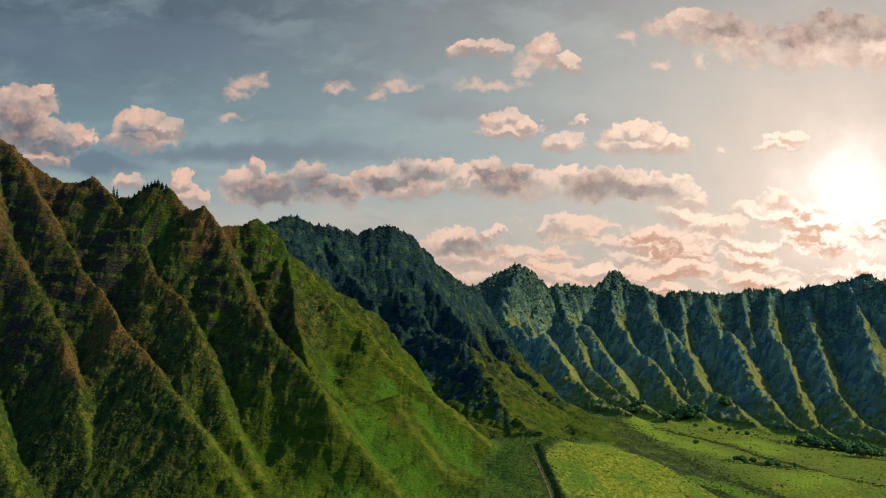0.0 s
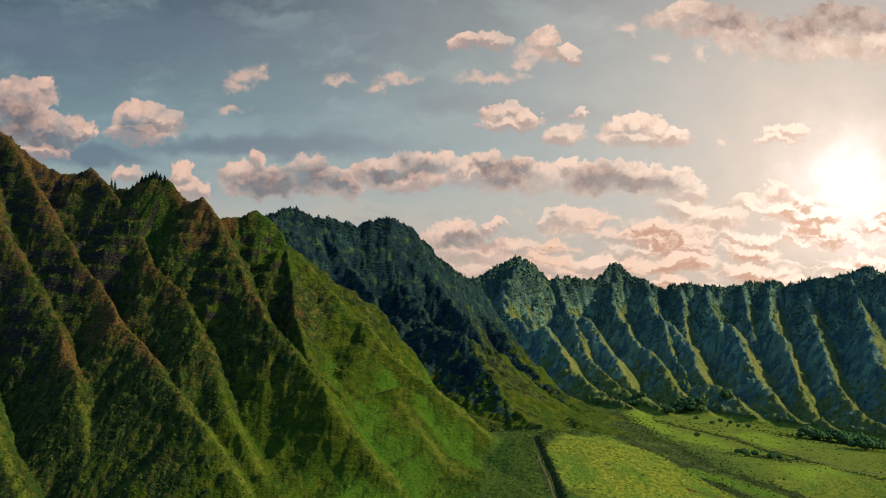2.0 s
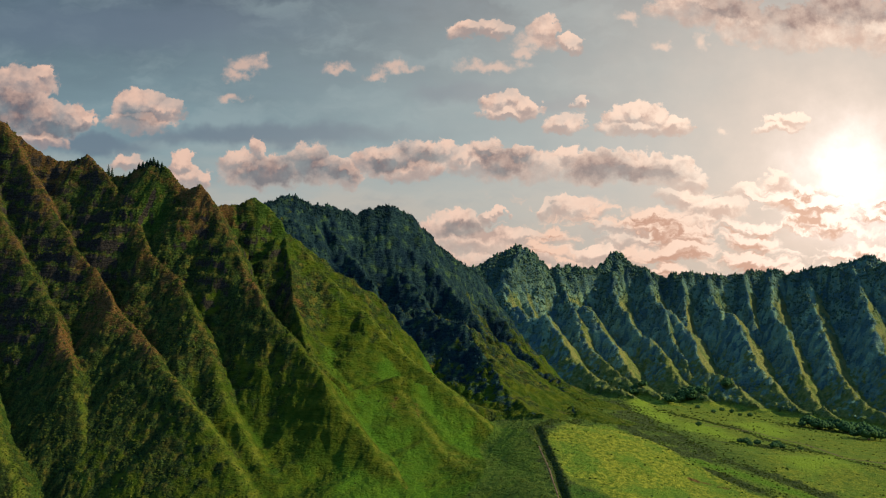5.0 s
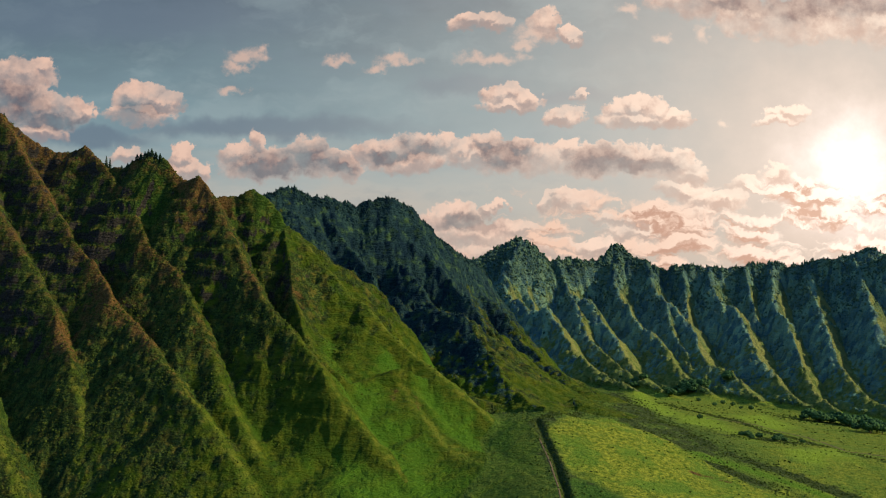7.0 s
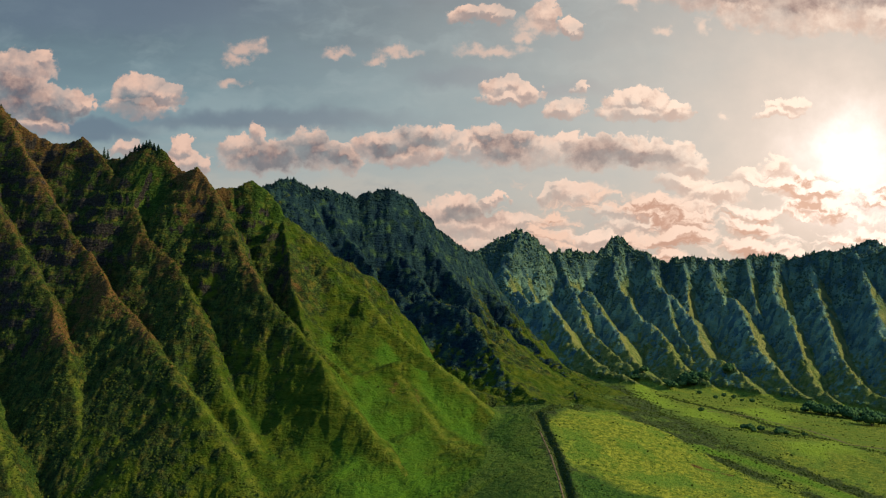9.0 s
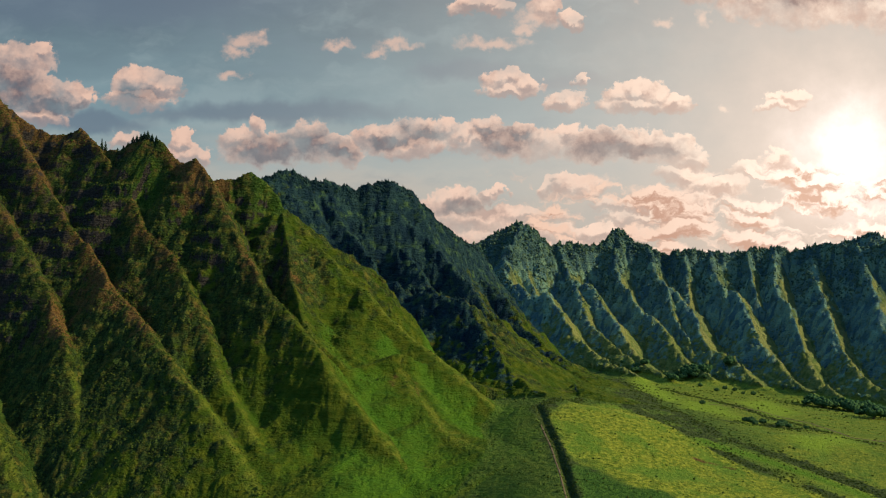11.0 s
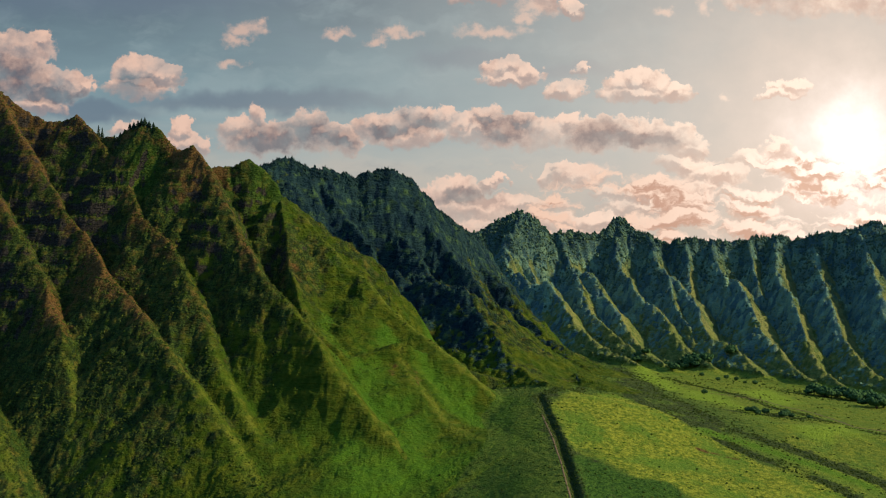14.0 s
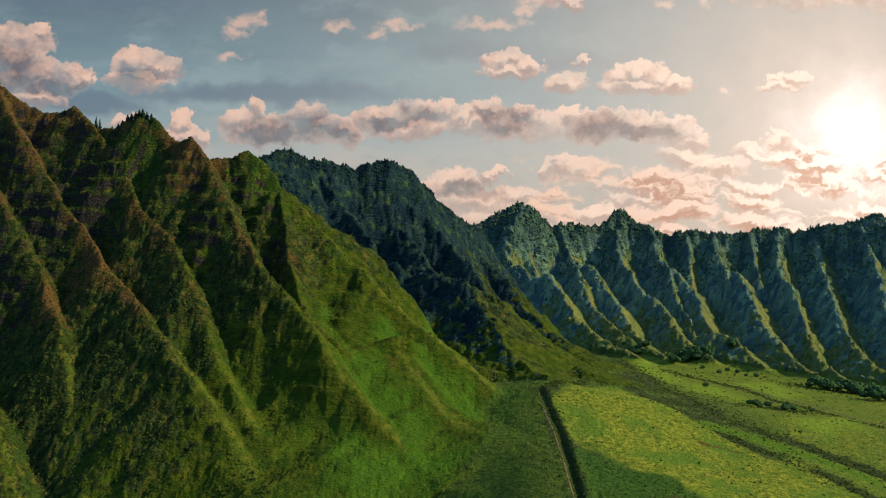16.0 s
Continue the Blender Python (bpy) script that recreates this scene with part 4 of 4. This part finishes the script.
clumps("valley_scrub", coords[pick], w, w * (0.5 + 0.4 * RNG.random(len(w))), SHRUB_LEAF, "dark scrub and hedge bushes in belts across the valley floor", "scrub")
TOPS = np.array([max(p[2] for p in q[5]) - min(p[2] for p in q[5]) < 130 and min(p[2] for p in q[5]) > 230 for q in SPURS] + [False])
skyline = (AWAY < 12) * TOPS[OWN]
# forest on the dark mountain and on the far range
pick = choose((hill == 1) * (0.3 + patchy) * np.clip(WOOD - 0.25, 0.005, 1) * (1 + 14.0 * skyline), 4200)
w = 1.1 + 1.3 * RNG.random(len(pick)) ** 1.5
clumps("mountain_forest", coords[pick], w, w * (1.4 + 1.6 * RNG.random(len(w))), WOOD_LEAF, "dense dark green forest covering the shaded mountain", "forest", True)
pick = choose((hill == 2) * np.clip((GZ - 150) / 90, 0.03, 1) * (0.15 + patchy) * np.clip(WOOD - 0.2, 0.005, 1) * (1 + 12.0 * skyline) * (0.3 + 0.7 * (AWAY > 9) + skyline), 12000)
w = 2.4 + 3.6 * RNG.random(len(pick)) ** 1.5 - 1.0 * skyline[pick]
clumps("range_forest", coords[pick], w, w * (0.7 + 0.9 * RNG.random(len(w)) + 1.9 * skyline[pick] * RNG.random(len(w)) ** 2), RANGE_LEAF, "dense green forest along the far range and its gullies", "forest", True)


def part(name, bm, material, parent, label="", smooth=True):
    me = bpy.data.meshes.new(name)
    bm.to_mesh(me)
    bm.free()
    me.materials.append(material)
    for p in me.polygons:
        p.use_smooth = smooth
    ob = new(name, me)
    ob.parent = parent
    if label:
        ob["label"] = label
    return ob


def stem(bm, a, b, ra, rb, sides=7):
    a, b = Vector(a), Vector(b)
    q = (b - a).to_track_quat("Z", "Y")
    ring = [[bm.verts.new(p + q @ Vector((r * math.cos(6.2832 * k / sides), r * math.sin(6.2832 * k / sides), 0))) for k in range(sides)] for p, r in ((a, ra), (b, rb))]
    for k in range(sides):
        bm.faces.new((ring[0][k], ring[0][(k + 1) % sides], ring[1][(k + 1) % sides], ring[1][k]))
    bm.faces.new(ring[1])


def pine(tall, wide, rnd):
    """A slim ridge-top conifer: trunk, and a crown of drooping whorls."""
    tree = tagged(new("pine_tree"), "tall slim dark pine standing on the mountain crest", "tree", "pines on the crest")
    bm = bmesh.new()
    stem(bm, (0, 0, -1.5), (0.1, 0, tall * 0.55), 0.30, 0.18)
    stem(bm, (0.1, 0, tall * 0.55), (0, 0.1, tall * 0.97), 0.18, 0.04)
    part("trunk", bm, BARK, tree)
    bm = bmesh.new()
    levels = 13
    for i in range(levels):
        h = tall * (0.05 + 0.93 * i / levels)
        reach = wide * (1 - (i / levels) ** 1.3) * rnd.uniform(0.7, 1.15) + 0.25
        for k in range(7):
            t = 6.2832 * (k + rnd.random() * 0.7) / 7 + i
            out = Vector((math.cos(t), math.sin(t), 0))
            far = reach * rnd.uniform(0.7, 1.15)
            side = Vector((-out.y, out.x, 0)) * far * 0.36
            root, tip = Vector((0, 0, h + 0.35)), out * far + Vector((0, 0, h - far * 0.15))
            midp = out * far * 0.55 + Vector((0, 0, h + 0.25))
            vs = [bm.verts.new(p) for p in (root, midp + side, tip, midp - side, midp + Vector((0, 0, 0.55)), midp - Vector((0, 0, 0.45)))]
            for tri in ((0, 1, 4), (1, 2, 4), (2, 3, 4), (3, 0, 4), (1, 0, 5), (2, 1, 5), (3, 2, 5), (0, 3, 5)):
                bm.faces.new([vs[q] for q in tri])
    part("crown", bm, PINE_LEAF, tree, smooth=False)
    return tree


def broadleaf(tall, wide, rnd, label, group):
    """A valley tree: forked trunk and a ragged crown of small leafy clumps."""
    tree = tagged(new("tree"), label, "tree", group)
    bm = bmesh.new()
    fork = tall * 0.32
    stem(bm, (0, 0, -1.0), (0, 0, fork), 0.045 * tall, 0.032 * tall)
    for k in range(5):
        t = 6.2832 * k / 5 + rnd.random()
        stem(bm, (0, 0, fork * 0.9), (math.cos(t) * wide * 0.3, math.sin(t) * wide * 0.3, tall * rnd.uniform(0.6, 0.8)), 0.02 * tall, 0.006 * tall, 5)
    part("trunk", bm, BARK, tree)
    n = 170
    at, size = [], []
    while len(at) < n:
        p = Vector((rnd.uniform(-1, 1), rnd.uniform(-1, 1), rnd.uniform(-0.8, 1)))
        if 0.35 < p.length < 1:
            at.append((p.x * wide * 0.45, p.y * wide * 0.45, tall * 0.62 + p.z * tall * 0.32))
            size.append(wide * rnd.uniform(0.11, 0.23))
    at, size = np.array(at), np.array(size)
    jit = 1 + 0.4 * (RNG.random((n, 12, 1)) * 2 - 1)
    v = (ICO_V[None] * jit * size[:, None, None] * 0.62 + at[:, None]).reshape(-1, 3)
    f = (ICO_F[None] + 12 * np.arange(n)[:, None, None]).reshape(-1, 3)
    link_mesh("crown", v, f, TREE_LEAF, tree)
    return tree


rnd = random.Random(3)
pines = [pine(15, 3.0, rnd), pine(11, 4.2, rnd), pine(8, 3.0, rnd)]
PINES = [(-411, 1231, 0, 1.05), (-354, 1211, 1, 1), (-391, 1228, 2, 0.7), (-409, 1238, 0, 0.9), (-381, 1219, 2, 0.95), (-376, 1219, 2, 0.9), (-369, 1216, 1, 0.85), (-364, 1215, 1, 0.95), (-358, 1211, 1, 1), (-350, 1211, 1, 1.05), (-345, 1211, 1, 0.95), (-339, 1208, 1, 0.85), (-560, 1281, 2, 0.85), (-551, 1278, 2, 0.75), (-359, 1206, 2, 0.8), (-345, 1204, 2, 0.8), (-246, 1177, 2, 0.6)]
for k, (x, y, kind, scale) in enumerate(PINES):
    m = pose(x, y, ground_z(x, y) - 1.0, 0, 0, 47 * k) @ Matrix.Scale(scale, 4)
    if k < 3:
        pines[k].matrix_basis = m
    else:
        copy_thing(pines[kind], m)

valley_trees = [broadleaf(9, 10, rnd, "dark round-crowned tree standing in the valley pasture", "valley trees"),
                broadleaf(12, 16, rnd, "broad dark tree of a grove at the mountain foot", "grove trees")]
LONE_TREES = [(342, 1369, 0.81), (457, 1827, 1.07), (491, 1931, 1.10), (495, 1807, 1.17), (510, 1799, 1.07), (346, 1977, 1.16), (351, 1957, 0.71), (381, 1934, 0.93), (314, 2051, 1.17), (455, 1715, 1.02), (520, 1727, 1.15), (493, 2018, 0.76), (495, 1982, 0.93), (504, 1731, 0.82), (370, 1934, 0.97), (333, 1997, 0.99)]
GROVE_TREES = [(484, 1976, 1.02), (503, 1960, 0.93), (471, 1966, 1.27), (469, 1976, 1.46), (472, 1987, 1.54), (481, 1964, 1.52), (433, 1968, 0.96), (502, 1965, 1.53), (483, 1966, 1.08), (474, 1984, 0.86), (457, 1998, 0.81), (458, 1960, 1.04), (479, 1956, 1.04), (430, 1978, 0.85), (473, 1974, 1.37), (470, 1972, 1.39), (447, 1993, 0.82), (482, 1978, 1.52), (371, 1144, 0.61), (375, 1135, 0.44), (339, 1135, 0.36), (363, 1127, 0.59), (396, 1139, 0.36), (340, 1154, 0.61), (335, 1158, 0.49), (344, 1152, 0.38), (352, 1150, 0.54), (605, 1644, 0.85), (615, 1642, 1.11), (597, 1668, 1.42), (580, 1649, 0.85), (599, 1641, 1.18)]
GROVE_TREES += [(600, 1636, 1.35), (650, 1612, 1.40), (639, 1632, 0.92), (631, 1607, 1.15), (664, 1620, 1.53), (596, 1626, 1.35), (603, 1622, 1.11), (634, 1634, 1.54), (651, 1614, 1.18), (616, 1626, 1.01), (629, 1584, 1.08), (660, 1593, 1.33), (633, 1597, 1.08), (647, 1608, 1.17), (656, 1596, 1.03), (682, 1612, 1.24), (679, 1622, 1.00), (640, 1604, 1.42), (628, 1597, 1.07), (630, 1600, 1.42), (627, 1645, 1.46), (603, 1451, 1.52), (599, 1489, 0.93), (648, 1459, 1.16), (612, 1468, 1.35), (640, 1516, 1.24), (613, 1477, 1.27), (628, 1469, 1.34), (635, 1493, 1.14), (564, 2018, 1.32), (566, 2022, 1.16), (568, 2029, 0.91), (370, 1957, 0.95), (384, 1953, 1.09), (363, 1939, 0.99), (414, 1847, 1.11), (412, 1857, 0.90)]
for kind, places in enumerate((LONE_TREES, GROVE_TREES)):
    for k, (x, y, scale) in enumerate(places):
        m = pose(x, y, ground_z(x, y) - 0.3, 0, 0, 83 * k) @ Matrix.Scale(scale, 4)
        if k == 0:
            valley_trees[kind].matrix_basis = m
        else:
            copy_thing(valley_trees[kind], m)


# ---- tracks: worn earth laid a hand's breadth over the ground ----
def earth_track(line, width, label):
    pts = []
    for (ax, ay), (bx, by) in zip(line, line[1:]):
        steps = max(2, int(math.hypot(bx - ax, by - ay) / 4))
        for k in range(steps):
            pts.append((ax + (bx - ax) * k / steps, ay + (by - ay) * k / steps))
    pts.append(line[-1])
    p = np.array(pts, float)
    p[1:-1] = (p[:-2] + p[1:-1] + p[2:]) / 3
    d = np.gradient(p, axis=0)
    d /= np.hypot(d[:, 0], d[:, 1])[:, None]
    side = np.c_[-d[:, 1], d[:, 0]]
    wobble = width * (1 + 0.35 * fbm(p[:, 0] / 9, p[:, 1] / 9, 2, 91))
    cols_ = []
    for off, lift in ((-0.5, -0.35), (-0.3, 0.14), (0.3, 0.14), (0.5, -0.35)):
        q = p + side * (off * wobble)[:, None]
        cols_.append(np.c_[q, terrain(q[:, 0], q[:, 1])[0] + 0.25 + lift])
    co = np.stack(cols_, 1).reshape(-1, 3)
    n_ = np.arange(len(p) * 4).reshape(-1, 4)
    quads = np.stack([n_[:-1, :-1], n_[1:, :-1], n_[1:, 1:], n_[:-1, 1:]], -1).reshape(-1, 4)
    return tagged(link_mesh("dirt_track", co, quads, SOIL), label, "track", kind="structure")


earth_track(TRACK, 3.2, "pale worn dirt track across the valley pasture")
earth_track([(x - 5.4, y) for x, y in DITCH[1:]], 1.7, "brown dirt path beside the drainage ditch")
